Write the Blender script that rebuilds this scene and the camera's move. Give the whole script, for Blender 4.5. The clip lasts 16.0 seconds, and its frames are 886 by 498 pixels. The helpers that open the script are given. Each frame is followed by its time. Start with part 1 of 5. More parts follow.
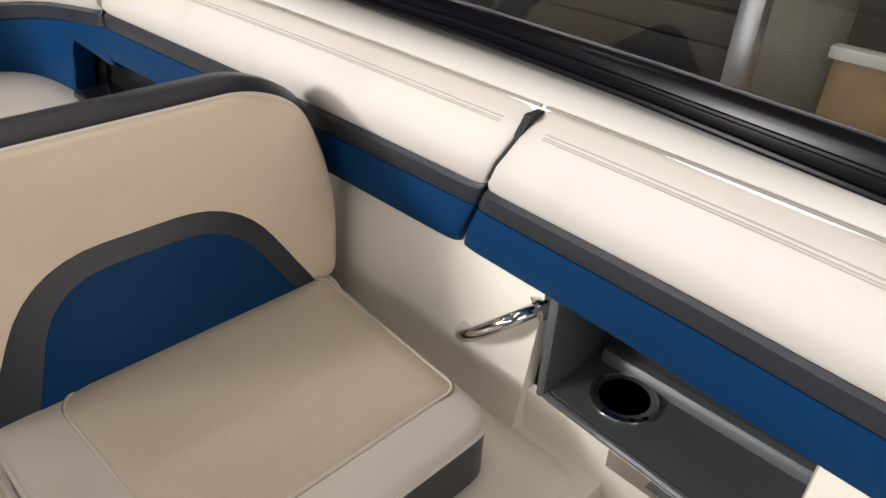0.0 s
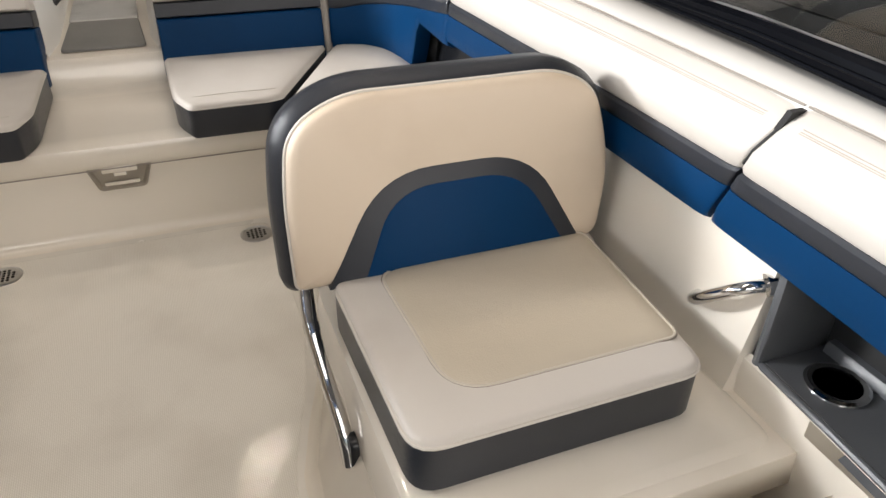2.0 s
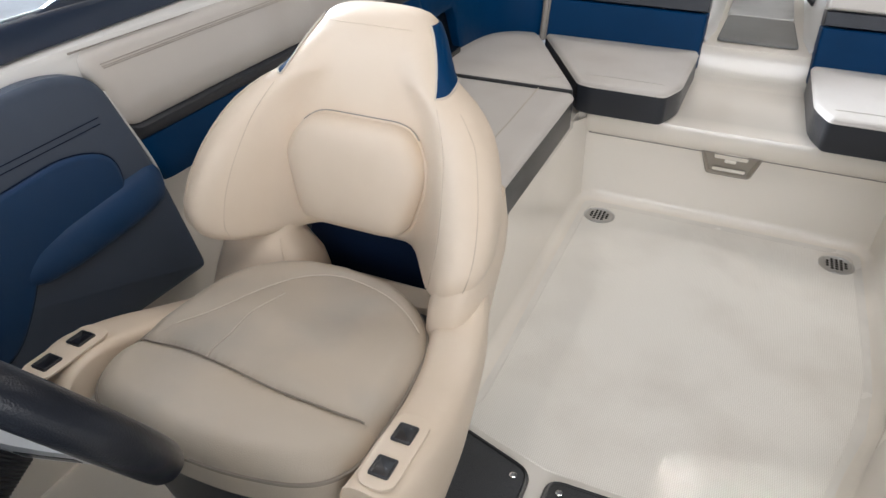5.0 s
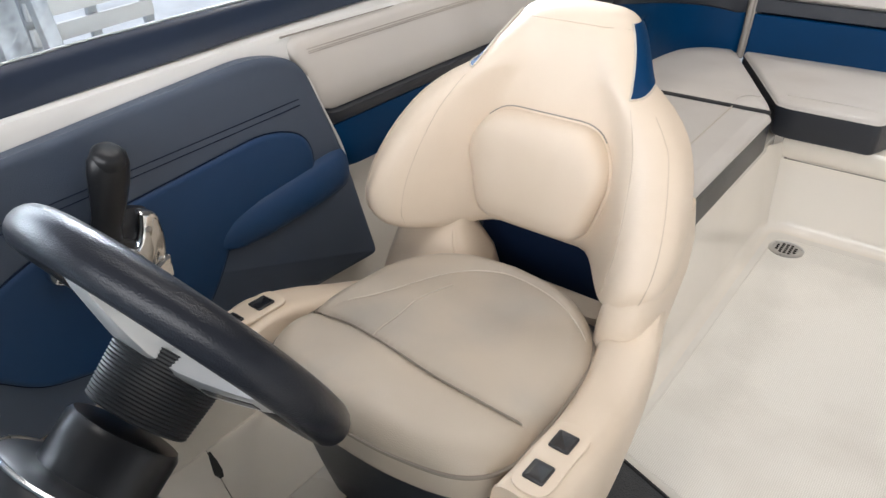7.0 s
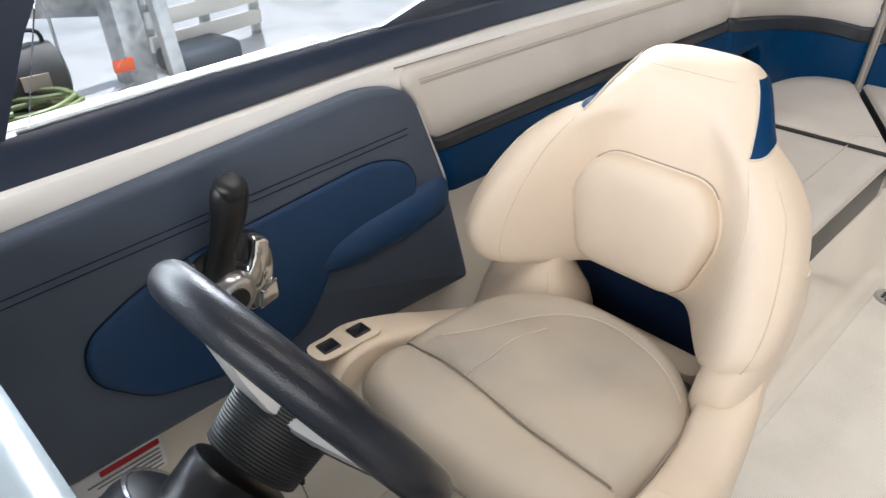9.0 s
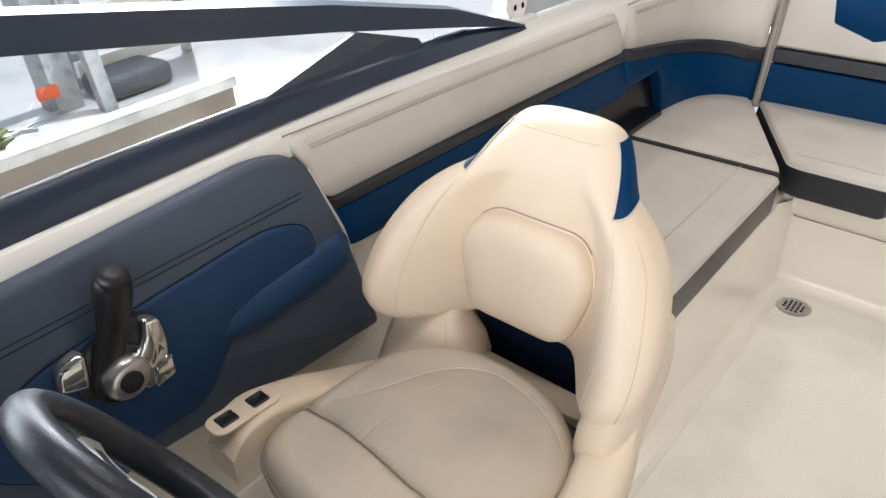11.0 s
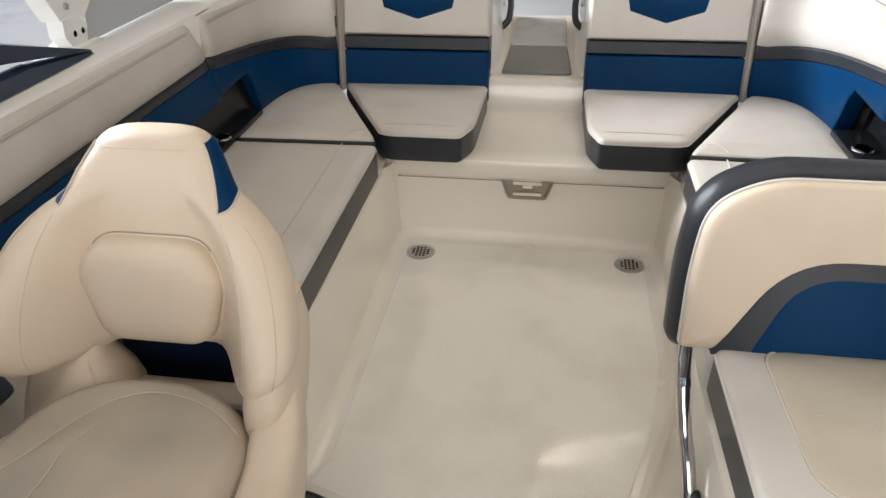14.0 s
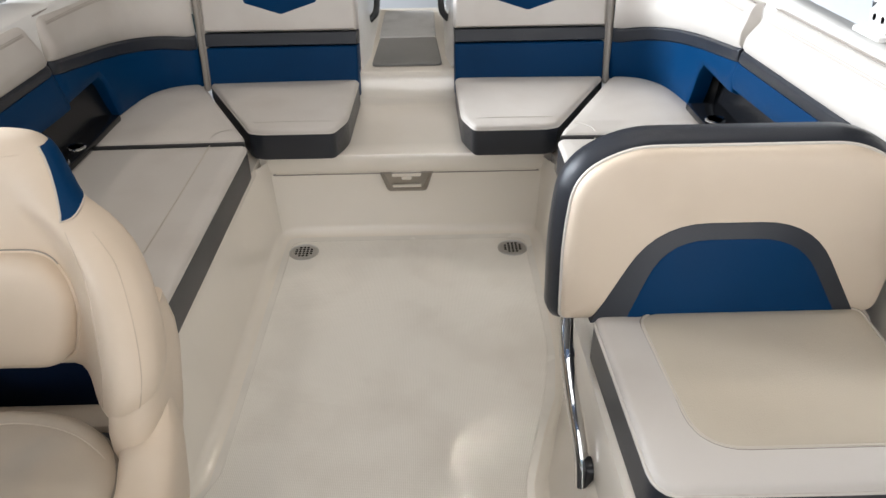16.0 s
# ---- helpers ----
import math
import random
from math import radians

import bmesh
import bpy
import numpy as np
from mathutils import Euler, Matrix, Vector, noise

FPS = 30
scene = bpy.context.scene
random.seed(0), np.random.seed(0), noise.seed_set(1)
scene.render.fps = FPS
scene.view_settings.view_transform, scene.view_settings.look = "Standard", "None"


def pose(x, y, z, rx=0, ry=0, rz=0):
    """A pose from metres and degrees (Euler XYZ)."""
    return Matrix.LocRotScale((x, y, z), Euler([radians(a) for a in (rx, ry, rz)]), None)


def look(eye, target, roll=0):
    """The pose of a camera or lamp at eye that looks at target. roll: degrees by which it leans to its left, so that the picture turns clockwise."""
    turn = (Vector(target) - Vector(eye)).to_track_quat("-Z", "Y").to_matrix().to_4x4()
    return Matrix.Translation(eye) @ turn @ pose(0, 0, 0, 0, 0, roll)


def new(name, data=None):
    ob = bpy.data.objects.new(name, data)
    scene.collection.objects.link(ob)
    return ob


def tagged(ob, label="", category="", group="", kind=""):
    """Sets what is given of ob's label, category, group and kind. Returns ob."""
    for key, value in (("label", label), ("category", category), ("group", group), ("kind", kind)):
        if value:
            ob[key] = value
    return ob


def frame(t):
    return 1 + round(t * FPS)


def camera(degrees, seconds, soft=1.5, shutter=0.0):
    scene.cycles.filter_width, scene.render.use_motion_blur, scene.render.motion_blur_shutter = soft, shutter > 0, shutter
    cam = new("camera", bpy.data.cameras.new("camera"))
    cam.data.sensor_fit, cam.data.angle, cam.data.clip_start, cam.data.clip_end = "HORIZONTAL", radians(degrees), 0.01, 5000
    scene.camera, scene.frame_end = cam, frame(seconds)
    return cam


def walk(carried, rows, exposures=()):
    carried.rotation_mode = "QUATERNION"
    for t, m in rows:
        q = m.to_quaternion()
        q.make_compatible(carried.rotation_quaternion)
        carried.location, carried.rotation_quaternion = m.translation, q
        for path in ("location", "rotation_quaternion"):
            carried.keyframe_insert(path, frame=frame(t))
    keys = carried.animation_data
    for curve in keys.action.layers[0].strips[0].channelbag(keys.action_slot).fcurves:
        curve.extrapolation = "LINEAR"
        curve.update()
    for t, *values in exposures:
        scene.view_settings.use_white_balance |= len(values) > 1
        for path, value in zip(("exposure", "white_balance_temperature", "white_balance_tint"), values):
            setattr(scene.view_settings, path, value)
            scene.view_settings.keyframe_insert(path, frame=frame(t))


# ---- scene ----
cam = camera(64.4, 16.0, shutter=0.0)
EXPOSURES = [(0, -0.88, 7000, 16), (0.6, -0.75, 7050, 15), (1.5, -0.50, 6900, 14), (3, -0.38, 6450, 12), (4, -0.31, 6020, 11), (5, -0.02, 5950, 12), (8, 0.3, 6100, 12), (11, 0.2, 6300, 12), (12, -0.08, 6450, 11), (13, -0.28, 6650, 10), (14.5, -0.34, 6400, 12), (16, -0.34, 6250, 12)]
PATH = [
    (0, (0.33, -1.735, 1.034), (1.538, -0.561, -0.045), 2.8),
    (0.5, (0.275, -1.788, 1.044), (1.35, -0.475, -0.014), 2.1),
    (1, (0.243, -1.867, 1.048), (1.166, -0.452, -0.022), 1.7),
    (1.5, (0.219, -1.925, 1.062), (1.002, -0.423, -0.001), 1.4),
    (2, (0.18, -1.928, 1.075), (0.808, -0.366, -0.003), 1.3),
    (2.5, (0.167, -1.93, 1.08), (0.487, -0.284, -0.01), 1.2),
    (3, (0.128, -1.952, 1.072), (0.254, -0.28, -0.019), 0.8),
    (3.5, (0.085, -1.965, 1.073), (0.043, -0.288, -0.015), 0.6),
    (4, (0.03, -1.979, 1.072), (-0.221, -0.318, -0.013), 0.8),
    (4.5, (-0.01, -1.991, 1.074), (-0.463, -0.378, -0.017), 1.0),
    (5, (-0.036, -1.996, 1.063), (-0.694, -0.45, -0.021), 0.7),
    (7.5, (-0.081, -2.007, 1.029), (-1.178, -0.703, -0.018), -0.4),
    (8, (-0.108, -2.015, 1.045), (-1.253, -0.76, -0.01), 0.2),
    (10.5, (-0.085, -1.948, 1.156), (-1.307, -0.772, 0.096), -0.5),
    (11, (-0.049, -1.928, 1.181), (-1.151, -0.637, 0.123), -1.0),
    (11.5, (-0.014, -1.92, 1.197), (-0.944, -0.499, 0.141), -1.3),
    (12, (0.02, -1.932, 1.212), (-0.758, -0.423, 0.156), -1.5),
    (12.5, (0.053, -1.946, 1.222), (-0.578, -0.369, 0.166), -1.7),
    (13, (0.079, -1.959, 1.222), (-0.406, -0.331, 0.166), -2.1),
    (13.5, (0.058, -1.969, 1.211), (-0.305, -0.312, 0.152), -1.5),
    (14, (0.057, -1.983, 1.2), (-0.221, -0.31, 0.14), -1.4),
    (14.5, (0.076, -1.979, 1.185), (-0.105, -0.292, 0.126), -1.7),
    (15, (0.091, -1.995, 1.182), (-0.005, -0.305, 0.119), -1.6),
    (15.5, (0.093, -1.996, 1.178), (0.067, -0.305, 0.111), -1.3),
    (16, (0.086, -1.974, 1.171), (0.106, -0.281, 0.106), -0.9),
]
walk(cam, [(t, look(eye, target, roll)) for t, eye, target, roll in PATH], EXPOSURES)

# ---------------------------------------------------------------- light
world = bpy.data.worlds.new("world")
scene.world = world
world.use_nodes = True
_wn = world.node_tree.nodes
_sky = _wn.new("ShaderNodeTexSky")
_sky.sky_type, _sky.sun_disc = "NISHITA", False
_sky.sun_elevation, _sky.sun_rotation = radians(60), radians(-60)
world.node_tree.links.new(_sky.outputs[0], _wn["Background"].inputs[0])
_wn["Background"].inputs[1].default_value = 0.12
sun = new("sun", bpy.data.lights.new("sun", "SUN"))
sun.data.energy, sun.data.angle, sun.data.color = 4.4, radians(0.5), (1.0, 0.96, 0.9)
sun.matrix_world = look((-8.66, 5.0, 17.3), (0, 0, 0))


def area(name, eye, target, sx, sy, watts, color):
    lamp = bpy.data.lights.new(name, "AREA")
    lamp.shape, lamp.size, lamp.size_y, lamp.energy, lamp.color = "RECTANGLE", sx, sy, watts, color
    ob = new(name, lamp)
    ob.matrix_world = look(eye, target)
    return ob


KEY, ROOF = 970, 112
area("daylight_opening", (-5.8, 1.9, 2.7), (0.9, -0.6, 0.6), 1.2, 0.7, KEY, (0.92, 0.97, 1.0))
area("daylight_high", (-5.8, 1.6, 3.6), (0.0, -0.3, 0.4), 1.5, 1.2, KEY * 0.2, (0.92, 0.97, 1.0))
# broad fill added from ahead of the bow, its source unseen
area("front_fill", (1.1, -5.8, 2.1), (-0.1, -0.3, 0.4), 6.0, 2.0, ROOF * 1.9, (1.0, 0.95, 0.87))
area("daylight_side", (-6.3, -2.6, 2.0), (0.9, -1.3, 0.6), 6.0, 2.4, 400, (0.93, 0.97, 1.0))
# overhead fill added to lift the sole and riser; no such fitting is known
area("overhead_fill", (0.5, -1.1, 3.9), (0.1, -0.4, 0.0), 4.0, 0.4, ROOF * 0.44, (1.0, 0.93, 0.84))
area("roof_lamp_port", (1.03, 2.25, 4.8), (0.3, -0.7, 0.0), 0.24, 0.18, ROOF * 0.34, (1.0, 0.9, 0.75))
area("roof_lamp_starboard", (-2.7, 2.6, 4.8), (-0.2, -0.7, 0.0), 0.24, 0.18, ROOF * 0.30, (1.0, 0.9, 0.75))


# ---------------------------------------------------------------- materials
def material(name, color, rough=0.5, metal=0.0, grain=0.0, scale=200.0, mottle=0.08, mscale=3.0, coat=0.0, tint=None, spec=0.5):
    m = bpy.data.materials.new(name)
    m.use_nodes = True
    nt = m.node_tree
    p = nt.nodes["Principled BSDF"]
    p.inputs["Roughness"].default_value, p.inputs["Metallic"].default_value = rough, metal
    p.inputs["Coat Weight"].default_value = coat
    p.inputs["Coat Roughness"].default_value = 0.12
    p.inputs["Specular IOR Level"].default_value = spec
    geo = nt.nodes.new("ShaderNodeNewGeometry")
    big = nt.nodes.new("ShaderNodeTexNoise")
    big.inputs["Scale"].default_value, big.inputs["Detail"].default_value = mscale, 5
    nt.links.new(geo.outputs["Position"], big.inputs["Vector"])
    ramp = nt.nodes.new("ShaderNodeMix")
    ramp.data_type = "RGBA"
    c = Vector(color)
    t = Vector(tint) if tint else c * (1 - 2.2 * mottle)
    ramp.inputs[6].default_value = (*c, 1)
    ramp.inputs[7].default_value = (*t, 1)
    fac = nt.nodes.new("ShaderNodeMapRange")
    fac.inputs[1].default_value, fac.inputs[2].default_value = 0.45, 0.75
    nt.links.new(big.outputs[0], fac.inputs[0])
    nt.links.new(fac.outputs[0], ramp.inputs[0])
    nt.links.new(ramp.outputs[2], p.inputs["Base Color"])
    rr = nt.nodes.new("ShaderNodeMapRange")
    rr.inputs[3].default_value, rr.inputs[4].default_value = max(rough - 0.06, 0.02), min(rough + 0.09, 1)
    nt.links.new(big.outputs[0], rr.inputs[0])
    nt.links.new(rr.outputs[0], p.inputs["Roughness"])
    if grain:
        fine = nt.nodes.new("ShaderNodeTexVoronoi")
        fine.inputs["Scale"].default_value = scale
        nt.links.new(geo.outputs["Position"], fine.inputs["Vector"])
        soft = nt.nodes.new("ShaderNodeTexNoise")
        soft.inputs["Scale"].default_value, soft.inputs["Detail"].default_value = 14, 3
        nt.links.new(geo.outputs["Position"], soft.inputs["Vector"])
        add = nt.nodes.new("ShaderNodeMath")
        add.operation = "MULTIPLY_ADD"
        add.inputs[1].default_value = 6.0
        nt.links.new(soft.outputs[0], add.inputs[0])
        nt.links.new(fine.outputs[0], add.inputs[2])
        bump = nt.nodes.new("ShaderNodeBump")
        bump.inputs["Strength"].default_value, bump.inputs["Distance"].default_value = grain, 0.0015
        nt.links.new(add.outputs[0], bump.inputs["Height"])
        nt.links.new(bump.outputs[0], p.inputs["Normal"])
    return m


CREAM = material("warm_cream_vinyl", (0.73, 0.61, 0.475), 0.42, grain=0.25, scale=900, mottle=0.05, tint=(0.67, 0.55, 0.415), mscale=5)
# seat pad and rear bolster, darker and greyer than the backrest cream
SEATVINYL = material("greyish_cream_vinyl", (0.49, 0.42, 0.332), 0.45, grain=0.25, scale=900, mottle=0.1, tint=(0.39, 0.35, 0.295), mscale=6)
BEIGE = material("beige_vinyl", (0.69, 0.575, 0.445), 0.42, grain=0.25, scale=900, mottle=0.05, tint=(0.63, 0.515, 0.39), mscale=5)
# helm panel navy and blue, both lightened to carry the veiling glare
HAZENAVY = material("haze_lifted_navy_vinyl", (0.064, 0.086, 0.128), 0.44, grain=0.3, scale=900, mottle=0.12, spec=0.55)
HAZEBLUE = material("haze_lifted_blue_vinyl", (0.010, 0.046, 0.125), 0.46, grain=0.22, scale=900, mottle=0.1, spec=0.4)
WHITE = material("off_white_vinyl", (0.585, 0.545, 0.495), 0.42, grain=0.25, scale=900, mottle=0.05, tint=(0.525, 0.48, 0.43), mscale=5)
PERF = material("perforated_cream_vinyl", (0.52, 0.455, 0.355), 0.5, grain=0.22, scale=420, mottle=0.05)
BLUE = material("blue_vinyl", (0.0008, 0.034, 0.105), 0.40, grain=0.22, scale=900, mottle=0.1, spec=0.1)
GREY = material("charcoal_vinyl", (0.028, 0.031, 0.038), 0.32, grain=0.2, scale=900, mottle=0.1, spec=0.35)
PIPING = material("piping_vinyl", (0.62, 0.58, 0.52), 0.5)
DARKSEAM = material("seam_shadow_thread", (0.05, 0.045, 0.04), 0.8)
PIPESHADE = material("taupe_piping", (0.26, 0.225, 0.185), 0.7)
GASKET = material("black_rubber_gasket", (0.018, 0.018, 0.018), 0.6)
THREAD = material("cream_thread", (0.60, 0.545, 0.46), 0.7)
GEL = material("cream_gelcoat", (0.80, 0.74, 0.645), 0.22, mottle=0.04, mscale=1.7, coat=0.6)
WHITEGEL = material("white_gelcoat", (0.80, 0.78, 0.74), 0.2, mottle=0.03, coat=0.3)
CHROME = material("polished_steel", (0.72, 0.72, 0.72), 0.08, metal=1.0, mottle=0.05)
SATIN = material("satin_steel", (0.55, 0.55, 0.55), 0.28, metal=1.0, mottle=0.1)
BLACK = material("black_rubber", (0.016, 0.018, 0.024), 0.30, grain=0.14, scale=700, spec=0.3)
PLASTIC = material("black_plastic", (0.014, 0.015, 0.018), 0.33, mottle=0.1)
TRAY = material("grey_moulded_plastic", (0.088, 0.093, 0.10), 0.30, grain=0.15, scale=700)
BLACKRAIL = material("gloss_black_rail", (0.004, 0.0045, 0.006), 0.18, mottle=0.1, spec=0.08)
SEAMTAN = material("tan_thread", (0.62, 0.51, 0.39), 0.7)
# starboard copy of the black rail, lifted to slate to carry the glare
HAZERAIL = material("haze_lifted_rail", (0.020, 0.032, 0.060), 0.30, mottle=0.1, spec=0.6)
MAT = material("dark_snap_in_carpet", (0.055, 0.057, 0.06), 0.85, grain=1.0, scale=350)
WALKMAT = material("grey_walk_through_mat", (0.20, 0.195, 0.185), 0.75, grain=0.8, scale=350)
STEPMAT = material("pale_grey_tread", (0.46, 0.455, 0.44), 0.38, grain=0.4, scale=300, mottle=0.15, mscale=9)
# blue vinyl darkened for the shaded lower back; also the helm panel seams
SHADESEAMNAVY = material("shade_and_seam_navy_vinyl", (0.004, 0.012, 0.036), 0.42, grain=0.22, scale=900, mottle=0.1, spec=0.15)
STITCH = material("shaded_stitching", (0.43, 0.385, 0.335), 0.7)
TRIM = material("taupe_trim", (0.30, 0.27, 0.235), 0.6)
RECESS = material("dark_recess_plastic", (0.009, 0.0095, 0.011), 0.22, mottle=0.1, spec=0.3)
HOLE = material("drain_void", (0.01, 0.01, 0.01), 0.9)
RED = material("red_label_print", (0.55, 0.02, 0.03), 0.5)
INK = material("grey_label_print", (0.2, 0.2, 0.2), 0.6)
LABEL = material("white_label_film", (0.8, 0.8, 0.8), 0.4)
CONCRETE = material("damp_concrete", (0.47, 0.475, 0.47), 0.32, grain=0.5, scale=60, mottle=0.2, mscale=1.3)
SHEDWALL = material("shed_cladding", (0.12, 0.11, 0.10), 0.7, mottle=0.2, mscale=0.8)
TIMBER = material("brown_weathered_timber", (0.19, 0.155, 0.125), 0.7, grain=0.5, scale=90, mottle=0.2)
GALV = material("galvanised_steel", (0.42, 0.43, 0.44), 0.45, metal=0.8, mottle=0.15, mscale=12)
WHITEPAINT = material("white_powder_coat", (0.78, 0.77, 0.74), 0.35, mottle=0.04)
GREYPAINT = material("light_grey_paint", (0.42, 0.44, 0.46), 0.4, mottle=0.06)
YELLOW = material("green_yellow_hose", (0.07, 0.095, 0.022), 0.5, mottle=0.2)
ORANGE = material("orange_marker_lens", (0.75, 0.10, 0.02), 0.3)
TEAL = material("teal_painted_hull", (0.004, 0.032, 0.036), 0.4)


GEL.node_tree.nodes["Principled BSDF"].inputs["Coat Roughness"].default_value = 0.05


def nonskid():
    """Gelcoat with a moulded diamond grip of about 5 mm."""
    m = GEL.copy()
    m.name = "non_skid_gelcoat"
    nt = m.node_tree
    p = nt.nodes["Principled BSDF"]
    p.inputs["Coat Weight"].default_value = 0.0
    for n in nt.nodes:
        if n.type == "MIX":
            n.inputs[6].default_value, n.inputs[7].default_value = (0.86, 0.83, 0.765, 1), (0.74, 0.70, 0.635, 1)
        if n.type == "TEX_NOISE":
            n.inputs["Scale"].default_value, n.inputs["Detail"].default_value = 4.2, 7
    geo = nt.nodes.new("ShaderNodeNewGeometry")
    rot = nt.nodes.new("ShaderNodeMapping")
    rot.inputs["Rotation"].default_value = (0, 0, radians(45))
    rot.inputs["Scale"].default_value = (1150, 1150, 1)
    nt.links.new(geo.outputs["Position"], rot.inputs[0])
    sep = nt.nodes.new("ShaderNodeSeparateXYZ")
    nt.links.new(rot.outputs[0], sep.inputs[0])
    prod = nt.nodes.new("ShaderNodeMath")
    prod.operation = "MULTIPLY"
    for n, k in enumerate(("X", "Y")):
        s = nt.nodes.new("ShaderNodeMath")
        s.operation = "SINE"
        nt.links.new(sep.outputs[k], s.inputs[0])
        nt.links.new(s.outputs[0], prod.inputs[n])
    bump = nt.nodes.new("ShaderNodeBump")
    bump.inputs["Strength"].default_value, bump.inputs["Distance"].default_value = 0.15, 0.0010
    nt.links.new(prod.outputs[0], bump.inputs["Height"])
    nt.links.new(bump.outputs[0], p.inputs["Normal"])
    # darker tone on the raised cells of the grip, so that the pattern shows
    base = p.inputs["Base Color"].links[0].from_socket
    grip_mask = nt.nodes.new("ShaderNodeMapRange")
    grip_mask.inputs[1].default_value, grip_mask.inputs[2].default_value, grip_mask.inputs[3].default_value, grip_mask.inputs[4].default_value = -0.5, 0.5, 0.0, 1.0
    nt.links.new(prod.outputs[0], grip_mask.inputs[0])
    grip_tone = nt.nodes.new("ShaderNodeMix")
    grip_tone.data_type, grip_tone.blend_type = "RGBA", "MULTIPLY"
    grip_tone.inputs[7].default_value = (0.84, 0.83, 0.81, 1)
    nt.links.new(grip_mask.outputs[0], grip_tone.inputs[0])
    nt.links.new(base, grip_tone.inputs[6])
    nt.links.new(grip_tone.outputs[2], p.inputs["Base Color"])
    for n in nt.nodes:
        if n.type == "MAP_RANGE" and n != grip_mask and n.inputs[3].default_value > 0.01:
            n.inputs[3].default_value, n.inputs[4].default_value = 0.045, 0.085
    return m


NONSKID = nonskid()
SOLE = material("sole_gelcoat", (0.75, 0.715, 0.65), 0.24, mottle=0.07, mscale=4)


def glass():
    m = bpy.data.materials.new("tinted_windscreen_glass")
    m.use_nodes = True
    p = m.node_tree.nodes["Principled BSDF"]
    p.inputs["Base Color"].default_value = (0.92, 0.95, 0.95, 1)
    p.inputs["Transmission Weight"].default_value, p.inputs["Roughness"].default_value, p.inputs["IOR"].default_value = 1.0, 0.01, 1.45
    return m


GLASS = glass()


# ---------------------------------------------------------------- mesh helpers
def part(name, bm, mat, parent=None, label="", sharp=38):
    """Links a bmesh as one mesh object under a thing or a part."""
    bmesh.ops.recalc_face_normals(bm, faces=bm.faces)
    me = bpy.data.meshes.new(name)
    bm.to_mesh(me)
    bm.free()
    for f in me.polygons:
        f.use_smooth = True
    me.set_sharp_from_angle(angle=radians(sharp))
    me.materials.append(mat)
    ob = new(name, me)
    if parent:
        ob.parent = parent
        ob.matrix_parent_inverse = parent.matrix_world.inverted()
    if label:
        tagged(ob, label)
    return ob


def thing(name, at, label, category, group="", kind=""):
    ob = new(name)
    ob.empty_display_size = 0.05
    ob.matrix_world = Matrix.Translation(at)
    bpy.context.view_layer.update()
    return tagged(ob, label, category, group, kind)


def loft(rings, ring_closed=True, caps=True, path_closed=False):
    """A skin over rings of equally many points."""
    bm = bmesh.new()
    vs = [[bm.verts.new(p) for p in ring] for ring in rings]
    n = len(rings[0])
    pairs = list(zip(vs, vs[1:])) + ([(vs[-1], vs[0])] if path_closed else [])
    for a, b in pairs:
        for i in range(n if ring_closed else n - 1):
            j = (i + 1) % n
            bm.faces.new((a[i], a[j], b[j], b[i]))
    if caps and ring_closed and not path_closed:
        bm.faces.new(vs[0][::-1])
        bm.faces.new(vs[-1])
    return bm


def smooth_path(points, steps=6):
    """A Catmull-Rom line through the points."""
    pts = [Vector(p) for p in points]
    pts = [2 * pts[0] - pts[1]] + pts + [2 * pts[-1] - pts[-2]]
    out = []
    for a, b, c, d in zip(pts, pts[1:], pts[2:], pts[3:]):
        for k in range(steps):
            t = k / steps
            out.append(0.5 * (2 * b + (c - a) * t + (2 * a - 5 * b + 4 * c - d) * t**2 + (3 * b - a - 3 * c + d) * t**3))
    return out + [pts[-2]]


def tube(points, r, n=10, closed=False, caps=True):
    pts = [Vector(p) for p in points]
    rings, up = [], None
    count = len(pts)
    for i, p in enumerate(pts):
        if closed:
            d = pts[(i + 1) % count] - pts[i - 1]
        else:
            d = pts[min(i + 1, count - 1)] - pts[max(i - 1, 0)]
        d.normalize()
        if up is None:
            up = d.orthogonal().normalized()
        up = (up - d * up.dot(d)).normalized()
        side = d.cross(up)
        rr = r[i] if isinstance(r, (list, tuple)) else r
        rings.append([p + rr * (math.cos(2 * math.pi * k / n) * up + math.sin(2 * math.pi * k / n) * side) for k in range(n)])
    return loft(rings, caps=caps, path_closed=closed)


def rounded(poly, r, steps=5):
    """A 2D outline with its corners rounded. r: one radius, or one for each corner."""
    out = []
    n = len(poly)
    for i in range(n):
        p, a, b = Vector(poly[i]), Vector(poly[i - 1]), Vector(poly[(i + 1) % n])
        rad = r[i] if isinstance(r, (list, tuple)) else r
        u, v = (a - p), (b - p)
        cut = min(rad, 0.48 * u.length, 0.48 * v.length)
        s, e = p + u.normalized() * cut, p + v.normalized() * cut
        for k in range(steps + 1):
            t = k / steps
            out.append((1 - t) ** 2 * s + 2 * t * (1 - t) * p + t**2 * e)
    return out


